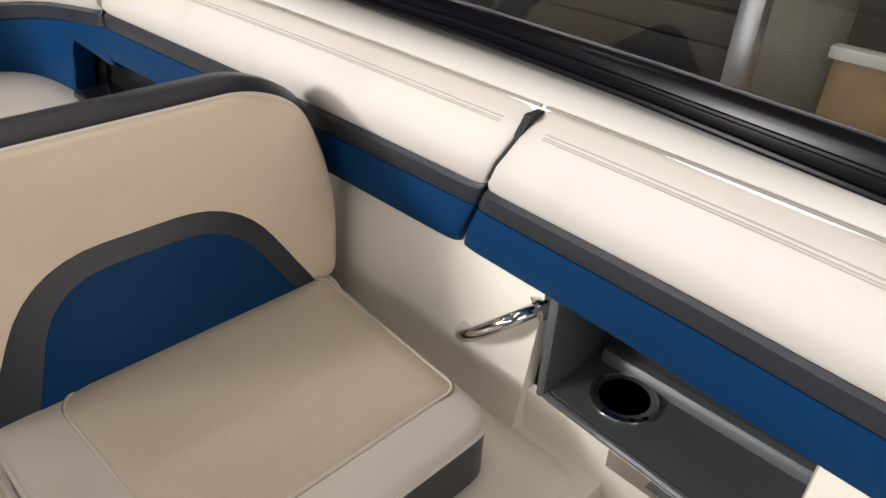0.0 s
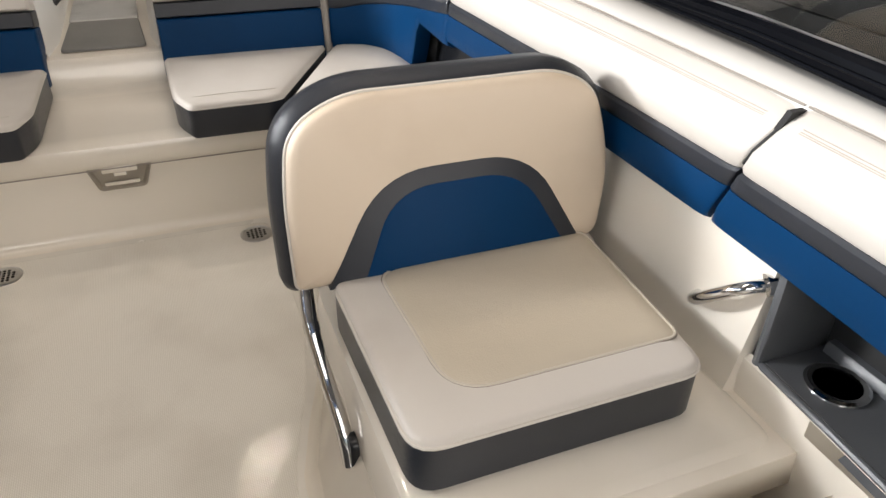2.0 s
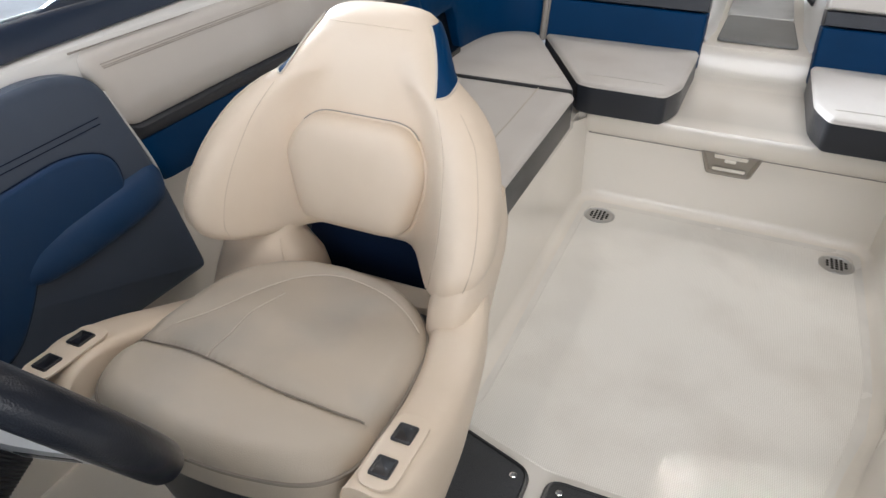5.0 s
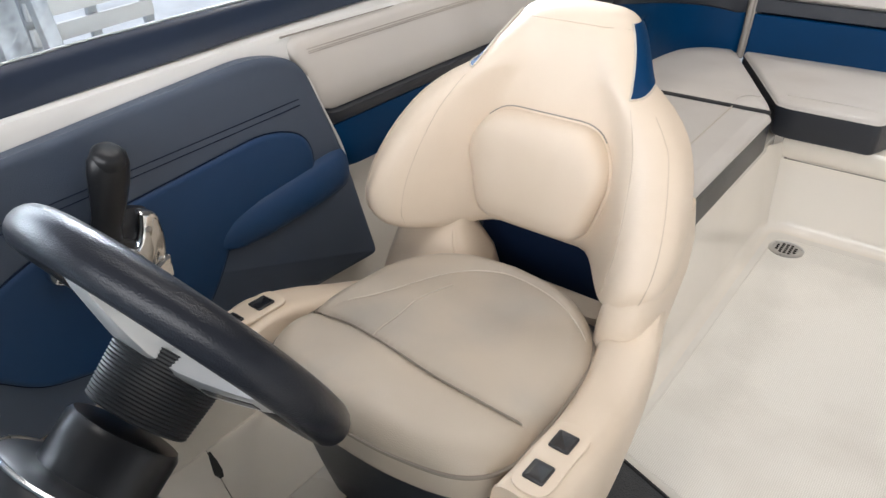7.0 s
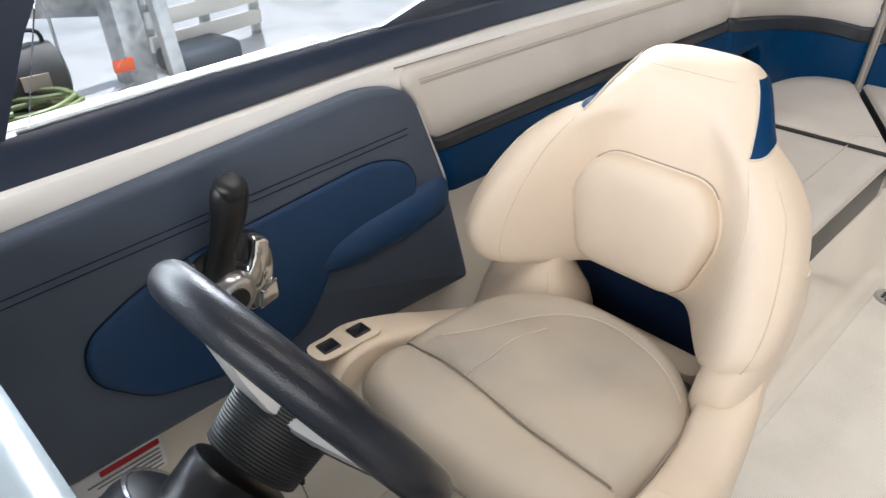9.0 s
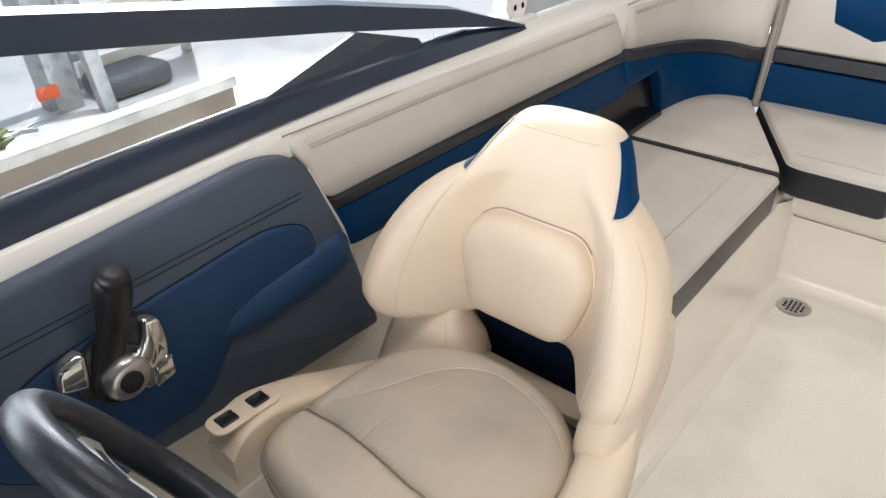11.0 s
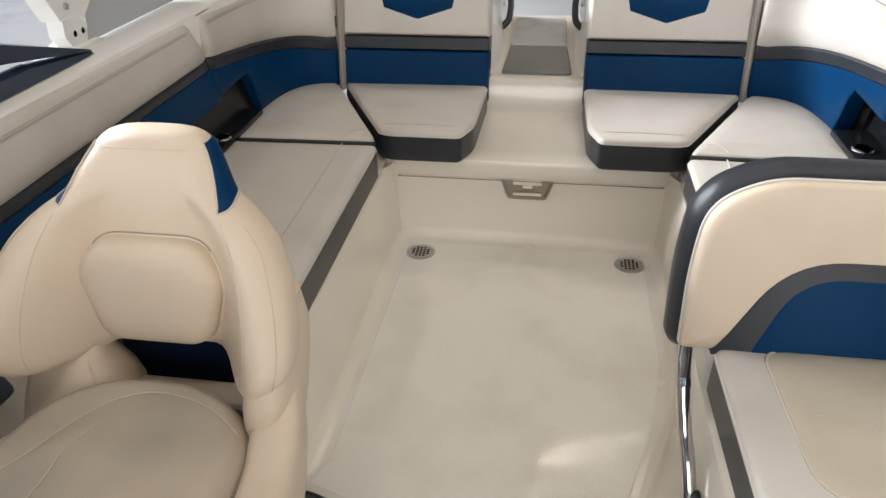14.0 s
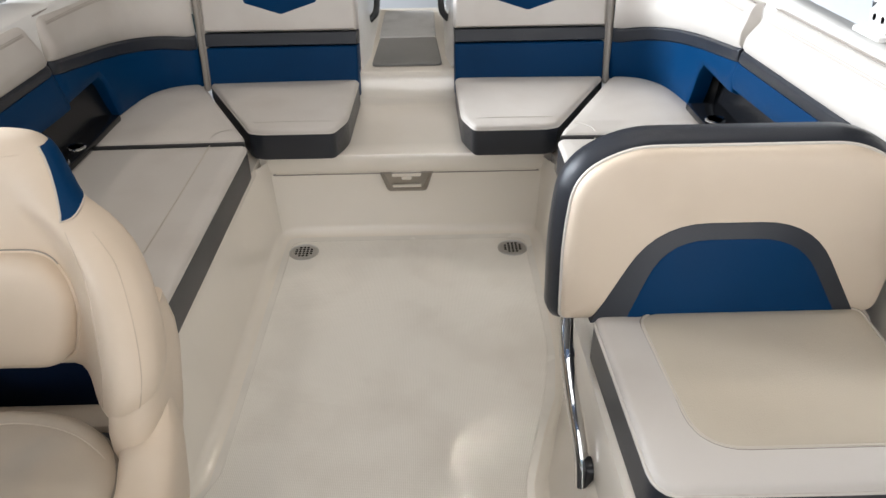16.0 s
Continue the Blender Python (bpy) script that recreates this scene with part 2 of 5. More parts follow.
def inset(pts, d):
    """The outline moved inwards by d; where a corner is tighter than d its points run together."""
    n = len(pts)
    area2 = sum(pts[i - 1].x * pts[i].y - pts[i].x * pts[i - 1].y for i in range(n))
    sg = 1 if area2 > 0 else -1
    out = []
    for i in range(n):
        e1, e2 = (pts[i] - pts[i - 1]), (pts[(i + 1) % n] - pts[i])
        e1 = e1.normalized() if e1.length > 1e-9 else e2.normalized()
        e2 = e2.normalized() if e2.length > 1e-9 else e1
        m = Vector((-(e1.y + e2.y), e1.x + e2.x))
        m = m.normalized() if m.length > 1e-6 else Vector((-e1.y, e1.x))
        c = max(0.5, m.dot(Vector((-e1.y, e1.x))))
        out.append(pts[i] + sg * m * d / c)
    for _ in range(40):
        clean = True
        for i in range(n):
            j = (i + 1) % n
            old, now = pts[j] - pts[i], out[j] - out[i]
            if now.length > 1e-7 and now.dot(old) < 0:
                mid = (out[i] + out[j]) / 2
                out[i], out[j] = mid.copy(), mid.copy()
                clean = False
        if clean:
            break
    return out


def pillow(outline, profile, m=None, both=True):
    """A padded slab: the 2D outline, inset and raised by the profile's (inset, height) pairs, laid by the matrix m."""
    m = m or Matrix()
    mid = sum(outline, Vector((0, 0))) / len(outline)
    small = min((p - mid).length for p in outline)
    rings, last, at = [], outline, 0.0
    for d, h in profile:
        if d > 0.022:
            f = max(0.1, 1 - (d - at) / small)
            flat_ring = [mid + (p - mid) * f for p in last]
        else:
            flat_ring = inset(outline, d)
            last, at = flat_ring, d
        rings.append([m @ Vector((q.x, q.y, h)) for q in flat_ring])
    return loft(rings, caps=both)


def puff(z0, z1, b, crown=0.0, steps=4):
    """A profile with straight sides, a rounded upper edge and a slight crown."""
    prof = [(0.0, z0)]
    prof += [(b * (1 - math.cos(a)), z1 - b + b * math.sin(a)) for a in [math.pi / 2 * k / steps for k in range(steps + 1)]]
    if crown:
        prof += [(b + 0.02, z1 + crown * 0.6), (b + 0.045, z1 + crown)]
    return prof


def box(x0, x1, y0, y1, z0, z1, bev=0.0, seg=2):
    bm = bmesh.new()
    bmesh.ops.create_cube(bm, size=1)
    bmesh.ops.transform(bm, matrix=Matrix.Translation(((x0 + x1) / 2, (y0 + y1) / 2, (z0 + z1) / 2)) @ Matrix.Diagonal((x1 - x0, y1 - y0, z1 - z0, 1)), verts=bm.verts)
    if bev:
        bmesh.ops.bevel(bm, geom=bm.edges[:], offset=bev, segments=seg, affect="EDGES", profile=0.5)
    return bm


def turned(profile, m=None, n=24):
    """A turned solid about local z, from (radius, height) pairs."""
    m = m or Matrix()
    rings = [[m @ Vector((r * math.cos(2 * math.pi * k / n), r * math.sin(2 * math.pi * k / n), h)) for k in range(n)] for r, h in profile]
    return loft(rings)


def placed(bm, m):
    bmesh.ops.transform(bm, matrix=m, verts=bm.verts)
    return bm


def axes(origin, x, y):
    """A matrix whose local x and y run along the given directions."""
    x = Vector(x).normalized()
    z = x.cross(Vector(y)).normalized()
    y = z.cross(x)
    m = Matrix((x, y, z)).transposed().to_4x4()
    m.translation = origin
    return m


def structure(name, bm, mat, label, category, sharp=38):
    return tagged(part(name, bm, mat, None, "", sharp), label, category, "", "structure")


# ---------------------------------------------------------------- boat: moulded liner
FLOOR_R, LIP = 0.03, 0.285

# the sole
bm = bmesh.new()
vs = [bm.verts.new((x, y, 0)) for x, y in [(-0.405, -0.02), (0.405, -0.02), (0.40, -0.6), (0.42, -1.4), (0.96, -1.6), (0.96, -3.2), (-0.96, -3.2), (-0.90, -1.0), (-0.405, -1.0)]]
bm.faces.new(vs)
bmesh.ops.triangulate(bm, faces=bm.faces)
floor = structure("floor", bm, SOLE, "cream gelcoat cockpit sole with moulded non-skid grip", "boat floor")
grip = rounded([(-0.368, -0.052), (0.368, -0.052), (0.368, -0.58), (0.335, -0.76), (0.30, -0.88), (0.262, -1.0), (0.252, -1.102), (-0.20, -1.105), (-0.40, -1.045), (-0.372, -0.98)], [0.04, 0.04, 0.06, 0.05, 0.05, 0.04, 0.015, 0.02, 0.01, 0.02])
part("non_skid_panel", pillow(grip, [(-0.001, 0.0004), (0.0012, 0.0015), (0.002, 0.0018), (0.004, 0.0018), (0.007, 0.0018)]), NONSKID, floor, "cream diamond-pattern non-skid panel")


def liner_wall(name, line, label, mat=GEL):
    """A liner face: the section line (inset from floor edge, z), swept along plan points with outward normals."""
    return structure(name, loft(line, ring_closed=False), mat, label, "liner wall")


def fillet_section(p, out, lean, top):
    """Points from the sole up a leaning wall, with a rounded foot."""
    p, out = Vector((*p, 0)), Vector((*out, 0)).normalized()
    pts = [p - out * FLOOR_R]
    for k in range(1, 6):
        a = math.pi / 2 * k / 5
        pts.append(p - out * FLOOR_R * (1 - math.sin(a)) + Vector((0, 0, FLOOR_R * (1 - math.cos(a)))))
    pts.append(p + out * lean * (0.5 if lean < 0.05 else 0.85) + Vector((0, 0, (top + FLOOR_R) / 2)))
    pts.append(p + out * lean + Vector((0, 0, top)))
    return pts


# plan of the cockpit well: starboard wall, aft riser, port wall
plan = [((-0.46, -1.06), (-1, 0.3), 0.01), ((-0.42, -1.0), (-1, 0), 0.025), ((-0.416, -0.8), (-1, 0), 0.03), ((-0.418, -0.4), (-1, 0), 0.03), ((-0.418, -0.07), (-1, 0), 0.03),
        ((-0.407, -0.02), (-1, 1), 0.015), ((-0.365, 0.004), (0, 1), 0.010), ((0.0, 0.004), (0, 1), 0.010), ((0.365, 0.004), (0, 1), 0.010), ((0.407, -0.02), (1, 1), 0.015),
        ((0.418, -0.07), (1, 0), 0.03), ((0.418, -0.4), (1, 0), 0.03), ((0.41, -0.62), (1, 0), 0.03), ((0.385, -0.75), (1, 0.5), 0.02), ((0.345, -0.88), (1, 0.1), 0.03),
        ((0.305, -1.02), (1, 0), 0.06), ((0.30, -1.10), (1, 0), 0.072), ((0.31, -1.3), (1, 0), 0.06), ((0.35, -1.42), (1, -1), 0.03), ((0.44, -1.47), (0, -1), 0.03), ((0.94, -1.50), (0, -1), 0.03)]
liner_wall("wall_cockpit_well", [fillet_section(p, o, lean, 0.262) for p, o, lean in plan], "glossy cream gelcoat liner wall round the sole")

# moulded lip over the riser, the seat deck behind it, the step and the walk-through
sec = [(0.014, 0.20), (0.014, 0.219), (-0.012, 0.221), (-0.018, 0.232), (-0.022, 0.268), (-0.016, 0.282), (0.0, LIP + 0.004), (0.05, LIP + 0.004), (0.36, LIP + 0.002), (0.392, LIP + 0.006), (0.408, LIP + 0.02), (0.418, 0.375), (0.43, 0.392), (0.45, 0.396), (1.30, 0.40)]
rings = []
for x, end in [(-0.455, 1), (-0.424, 1), (-0.42, 0.3), (-0.405, 0), (-0.2, 0), (0.0, 0), (0.2, 0), (0.405, 0), (0.42, 0.3), (0.424, 1), (0.455, 1)]:
    rings.append([(x, y + (0.02 * end if y < 0 else 0), z) for y, z in sec])
structure("deck_step", loft(rings, ring_closed=False), GEL, "cream gelcoat step and walk-through to the stern", "boat deck")
# added taupe tube, stands for the lip's shadow line on the riser
structure("trim_lip_shadow", tube(smooth_path([(-0.412, 0.002, 0.219), (-0.402, -0.012, 0.219), (-0.39, -0.0165, 0.219), (-0.2, -0.0165, 0.219), (0.0, -0.0165, 0.219), (0.2, -0.0165, 0.219), (0.39, -0.0165, 0.219), (0.402, -0.012, 0.219), (0.412, 0.002, 0.219)]), 0.0019, 6), TRIM, "taupe strip drawn as the shadow line under the step lip", "trim")
for sg, nm in ((-1, "deck_starboard"), (1, "deck_port")):
    bm = box(min(sg * 0.446, sg * 0.95), max(sg * 0.446, sg * 0.95), -1.02 if sg < 0 else -1.46, 0.5, 0.20, 0.262 + 0.012, 0.004)
    structure(nm, bm, GEL, "cream gelcoat seat base under the cushions", "seat base")

# liner wall below the coaming pads, outboard on both sides
rings = [[(-(x - 0.03 * max(0.0, -y - 1.5)), y, z) for x, z in ((0.91, 0.0), (0.915, 0.30), (0.923, 0.42), (0.927, 0.56), (0.935, 0.70))] for y in (-3.2, -1.9, -1.5, -1.0, -0.5, 0.1)]
structure("wall_starboard", loft(rings, ring_closed=False), GEL, "cream gelcoat hull liner below the coaming", "liner wall")
rings = [[(x + 0.03 * max(0.0, min(1.0, -y - 0.2)), y, z) for x, z in ((0.885, 0.27), (0.893, 0.30), (0.903, 0.36), (0.918, 0.46), (0.93, 0.56), (0.95, 0.70))] for y in (-1.318, -1.29, -1.0, -0.5, -0.42)]
rings = [[(x + 0.02, y - 0.004, z) for x, y, z in rings[0]]] + rings
structure("wall_port", loft(rings, ring_closed=False), GEL, "cream gelcoat hull liner below the coaming", "liner wall")
rings = [[(0.975, y, 0.0), (0.965, y, 0.05), (0.938, y, 0.27), (0.936, y, 0.31), (0.940 - 0.06 * max(0, -y - 1.38), y, 0.342), (0.950 - 0.06 * max(0, -y - 1.38), y, 0.350)] for y in (-3.2, -1.46, -1.30)]
structure("wall_port_lower", loft(rings, ring_closed=False), GEL, "cream gelcoat liner under the cup tray", "liner wall")


# gunwale, hull side and stern
for sg, nm in ((-1, "gunwale_starboard"), (1, "gunwale_port")):
    rings = []
    for y in [-3.2, -2.6, -2.2, -1.9, -1.6, -1.3, -1.0, -0.7, -0.5, -0.3, -0.22, -0.15, 0.05, 0.2, 0.3, 0.36, 0.41, 0.46, 0.51, 0.8, 1.2, 1.3]:
        if sg > 0:
            xi = float(np.interp(y, (-3.2, -1.65, -1.25, -0.8, -0.5, -0.22, -0.15, 0.05), (0.90, 0.948, 0.968, 0.951, 0.929, 0.903, 0.884, 0.886)))
        else:
            xi = 0.90 - 0.03 * min(1, max(0, (-y - 1.3) / 0.6)) if y < -1.0 else 0.90 - 0.025 * min(1, (y + 1.0) / 0.8)
        zt = 0.757 - 0.012 * min(1, max(0, (-y - 1.3) / 0.6)) * (1 if sg < 0 else 0)
        if sg > 0:
            zt = 0.751 - 0.017 * max(0.0, min(1.0, -y - 0.2))
        if y > 0.05:
            xi = {0.2: 0.885, 0.3: 0.858, 0.36: 0.812, 0.41: 0.725, 0.46: 0.64}.get(y, 0.19)
        xo = 1.13 - 0.05 * max(0, y)
        if sg < 0 and y < -0.65:
            xo = 0.992 if y < -0.9 else 1.06
        zd = -0.05 if y > 0.48 else 0
        rings.append([(sg * x, y, z) for x, z in [(xi + 0.012, 0.60), (xi + 0.006, zt - 0.012), (xi + 0.012, zt + zd), (xi + 0.03, zt + 0.008 + zd), (min(xo - 0.034, max(xi + 0.07, 0.97 if y < 0.05 else xi + 0.07)), zt + 0.010 + zd), (xo - 0.03, zt - 0.0), (xo, zt - 0.03), (xo + 0.01, zt - 0.09), (xo - 0.02, 0.4), (xo - 0.09, 0.0), (xo - 0.2, -0.35), (xo - 0.5, -0.8), (0.02, -1.14)]])
    structure(nm, loft(rings, ring_closed=False), WHITEGEL, "white gelcoat gunwale and topside of the boat", "gunwale")
bm = box(-0.9, 0.9, 1.28, 1.34, -0.35, 0.395, 0.01)
structure("transom", bm, WHITEGEL, "white gelcoat transom at the stern", "transom")
bm = box(-1.0, 1.0, 1.36, 2.0, 0.28, 0.34, 0.02)
structure("swim_platform", bm, GREYPAINT, "light grey swim platform behind the stern", "swim platform")

# sides of the walk-through
for sg, nm in ((-1, "wall_walkway_starboard"), (1, "wall_walkway_port")):
    sec = [(0.135, 0.395), (0.15, 0.42), (0.16, 0.55), (0.165, 0.66), (0.18, 0.69), (0.22, 0.70)]
    structure(nm, loft([[(sg * (x + 0.02 * (y < 0.5)), y, z - (0.22 * (y > 1.1) if z > 0.5 else 0)) for x, z in sec] for y in (0.45, 0.6, 0.9, 1.05, 1.2, 1.28)], ring_closed=False), WHITEGEL, "white gelcoat side of the stern walk-through", "liner wall")

t = thing("walkway_mat", (0, 0.55, 0.4), "grey carpet mat on the stern walk-through", "floor mat")
part("mat_panel", pillow(rounded([(-0.125, 0.47), (0.122, 0.47), (0.105, 0.80), (-0.115, 0.80)], 0.02), [(0, 0.399), (0, 0.405), (0.003, 0.408)]), WALKMAT, t)
part("mat_panel", pillow(rounded([(-0.118, 0.805), (0.104, 0.805), (0.10, 1.22), (-0.115, 1.22)], 0.02), [(0, 0.401), (0, 0.407), (0.003, 0.410)]), STEPMAT, t, "pale grey aft panel of the mat")
for sg in (-1, 1):
    h = thing("stern_grab_rail", (sg * 0.15, 0.95, 0.5), "black plastic grab handle on the walk-through side", "handle", "stern grab handles")
    part("grip", tube(smooth_path([(sg * 0.156, 0.86, 0.46), (sg * 0.13, 0.88, 0.49), (sg * 0.13, 0.96, 0.55), (sg * 0.16, 1.0, 0.57)]), 0.013), PLASTIC, h)
    part("boss", turned([(0.030, -0.01), (0.030, 0.004), (0.024, 0.012), (0.008, 0.015)], axes((sg * 0.158, 0.93, 0.56), (0, 1, 0), (0, 0, sg))), WHITEPAINT, h, "white round boss")


# latch in the riser
lt = thing("locker_latch", (0, -0.01, 0.2), "cream plastic pull latch recessed under the step", "latch")
# cream recess; its taupe colour carries the shade of the hollow
part("recess", pillow(rounded([(-0.085, 0.222), (0.085, 0.222), (0.06, 0.15), (-0.06, 0.15)], 0.012), [(0, -0.012), (0, 0.004), (0.004, 0.006), (0.008, 0.003), (0.012, -0.004)], axes((0, 0, 0), (1, 0, 0), (0, 0, 1)), ), material("shaded_cream_plastic", (0.34, 0.30, 0.245), 0.4), lt)
part("pull", box(-0.046, 0.046, -0.016, 0.0, 0.204, 0.223, 0.005), GEL, lt)
part("keeper", box(-0.045, 0.045, -0.008, 0.0, 0.164, 0.174, 0.003), GEL, lt)
part("pull_tab", box(-0.016, 0.016, -0.02, -0.002, 0.196, 0.206, 0.003), GEL, lt)


# floor drains
def drain(x, y):
    d = thing("floor_drain", (x, y, 0), "round perforated stainless drain set in the sole", "drain", "sole drains")
    part("flange", turned([(0.046, 0.0005), (0.046, 0.003), (0.042, 0.005), (0.036, 0.005), (0.034, 0.003)], pose(x, y, 0)), SATIN, d)
    part("strainer", turned([(0.035, 0.001), (0.035, 0.0035), (0.0, 0.0035)][:2] + [(0.001, 0.0036)], pose(x, y, 0)), SATIN, d)
    for i in range(-2, 3):
        for j in range(-2, 3):
            if i * i + j * j < 7:
                part("hole", turned([(0.0042, 0.0030), (0.0042, 0.0044), (0.001, 0.0044)], pose(x + 0.0115 * i, y + 0.0115 * j, 0), 8), HOLE, d)
    for k in range(3):
        a = 2.1 * k + 0.4
        part("screw", turned([(0.0035, 0.003), (0.0032, 0.006), (0.001, 0.0062)], pose(x + 0.040 * math.cos(a), y + 0.040 * math.sin(a), 0), 8), SATIN, d)


drain(-0.325, -0.116)
drain(0.325, -0.116)


# ---------------------------------------------------------------- seat cushions
def cushion(name, poly, z0, z1, radii, label, group="", band=GREY, crown=0.006, edge=0.014):
    o = rounded(poly, radii)
    cx, cy = sum(p[0] for p in poly) / len(poly), sum(p[1] for p in poly) / len(poly)
    t = thing(name, (cx, cy, z0), label, "cushion", group)
    part("side_band", pillow(o, [(0.006, z0), (0.0, z0 + 0.008), (0.0, z1 - edge)]), band, t, "charcoal vinyl side band")
    part("top_panel", pillow(o, [(0.001, z1 - edge - 0.001)] + puff(z1 - edge, z1, edge, crown)[1:]), WHITE, t)
    part("piping", tube([(p.x, p.y, z1 - edge) for p in inset(o, 0.0005)], 0.0022, 6, closed=True), PIPING, t, "thin cream piping")
    return t


def seam(points, parent, mat=DARKSEAM, r=0.0018):
    return part("seam", tube(smooth_path(points, 5), r, 6), mat, parent)


TOP = 0.385
for sg, side in ((-1, "starboard"), (1, "port")):
    def mx(poly):
        return [(sg * x, y) for x, y in poly]

    c = cushion("stern_seat_cushion", mx([(0.165, 0.388), (0.668, 0.368), (0.452, -0.046), (0.415, -0.058), (0.205, -0.058), (0.172, 0.03)]), LIP + 0.004, TOP, [0.015, 0.01, 0.014, 0.014, 0.018, 0.03],
                "cream vinyl stern seat cushion with a charcoal side band", "stern seat cushions")
    seam([(sg * 0.215, -0.012, TOP + 0.0062), (sg * 0.32, -0.010, TOP + 0.0066), (sg * 0.44, -0.014, TOP + 0.0062)], c, PIPING, 0.0008)
    c = cushion("corner_seat_cushion", mx([(0.461, -0.080), (0.682, 0.345), (0.71, 0.385), (0.79, 0.375), (0.865, 0.30), (0.885, 0.10), (0.88, -0.132), (0.450, -0.120)]), 0.275, TOP - 0.004, [0.02, 0.01, 0.03, 0.06, 0.08, 0.05, 0.01, 0.02],
                "cream vinyl corner seat cushion between coaming and stern seat", "corner seat cushions")
    seam([(sg * 0.545, -0.112, TOP + 0.001), (sg * 0.540, -0.088, TOP + 0.0022), (sg * 0.522, -0.064, TOP + 0.0025), (sg * 0.496, -0.050, TOP + 0.0015)], c, PIPING, 0.0013)
    c = cushion("side_seat_cushion", mx([(0.436, -0.138), (0.88, -0.150), (0.88, -1.0), (0.436, -0.985)]), 0.272, TOP - 0.008, [0.02, 0.02, 0.05, 0.05],
                "cream vinyl side bench cushion with a charcoal front band", "side seat cushions")
    # black tube added for the dark of the gap between the cushions
    part("gap_shade", tube([(sg * 0.446, -0.1295, TOP - 0.012), (sg * 0.66, -0.1345, TOP - 0.012), (sg * 0.878, -0.1405, TOP - 0.012)], 0.0075, 8), GASKET, c, "black tube for the shade in the gap")
    seam([(sg * 0.535, -0.16, TOP - 0.001), (sg * 0.53, -0.5, TOP - 0.0008), (sg * 0.53, -0.95, TOP - 0.001)], c, THREAD, 0.0016)


# stern backrests: blue foot, charcoal strip, cream upper, blue chevron inlay
def backrest(sg):
    b = thing("stern_seat_back_cushion", (sg * 0.42, 0.40, 0.388), "cream and blue vinyl stern backrest with a chevron inlay", "backrest", "stern backrests")
    m = axes((0, 0.372, 0.388), (1, 0, 0), (0, 0.19, 0.98))
    x0, x1 = sorted((sg * 0.163, sg * 0.672))
    def pan(name, s0, s1, mat, radii, deep, label="", lift=0.0, roll=0.012):
        o = rounded([(x0, s0), (x1, s0), (x1, s1), (x0, s1)], radii, 6)
        return part(name, pillow(o, [(0, -0.10), (0, -0.02 + lift)] + [(roll * (1 - math.cos(a)), -0.02 + lift + deep * math.sin(a)) for a in (0.35, 0.7, 1.05, 1.4, 1.57)] + [(roll + 0.004, -0.02 + lift + deep), (roll + 0.008, -0.02 + lift + deep)], m), mat, b, label)
    pan("foot_panel", -0.06, 0.111, BLUE, 0.006, 0.02, "blue vinyl panel", 0.0, 0.007)
    pan("strip", 0.113, 0.157, GREY, 0.003, 0.019, "charcoal vinyl strip", 0.0, 0.004)
    pan("upper_panel", 0.159, 0.335, WHITE, [0.004, 0.004, 0.05, 0.05], 0.022)
    xm = sg * 0.408
    v = rounded([(xm - 0.135, 0.33), (xm - 0.118, 0.25), (xm, 0.213), (xm + 0.118, 0.25), (xm + 0.135, 0.33)], 0.006)
    part("chevron_inlay", pillow(v, [(0, 0.0), (0, 0.0015), (0.002, 0.003)], m), BLUE, b, "blue vinyl chevron")
    part("head_roll", tube([m @ Vector((x, 0.325, -0.045)) for x in (x0 + 0.03, x0 + 0.06, x1 - 0.06, x1 - 0.03)], [0.03, 0.036, 0.036, 0.03], 14), WHITE, b)
    return b


backrest(-1)
backrest(1)
for sg in (-1, 1):
    t = thing("corner_trim", (sg * 0.679, 0.368, 0.386), "taupe vertical trim strip in the seat corner", "trim", "corner trims")
    part("backing", tube([(sg * 0.680, 0.385, 0.36), (sg * 0.681, 0.408, 0.50), (sg * 0.683, 0.433, 0.62), (sg * 0.684, 0.453, 0.74)], 0.018, 8), TRIM, t)
    part("strip", tube([(sg * 0.679, 0.362, 0.36), (sg * 0.680, 0.385, 0.50), (sg * 0.682, 0.41, 0.62), (sg * 0.683, 0.43, 0.73)], 0.009, 8), TRIM, t)


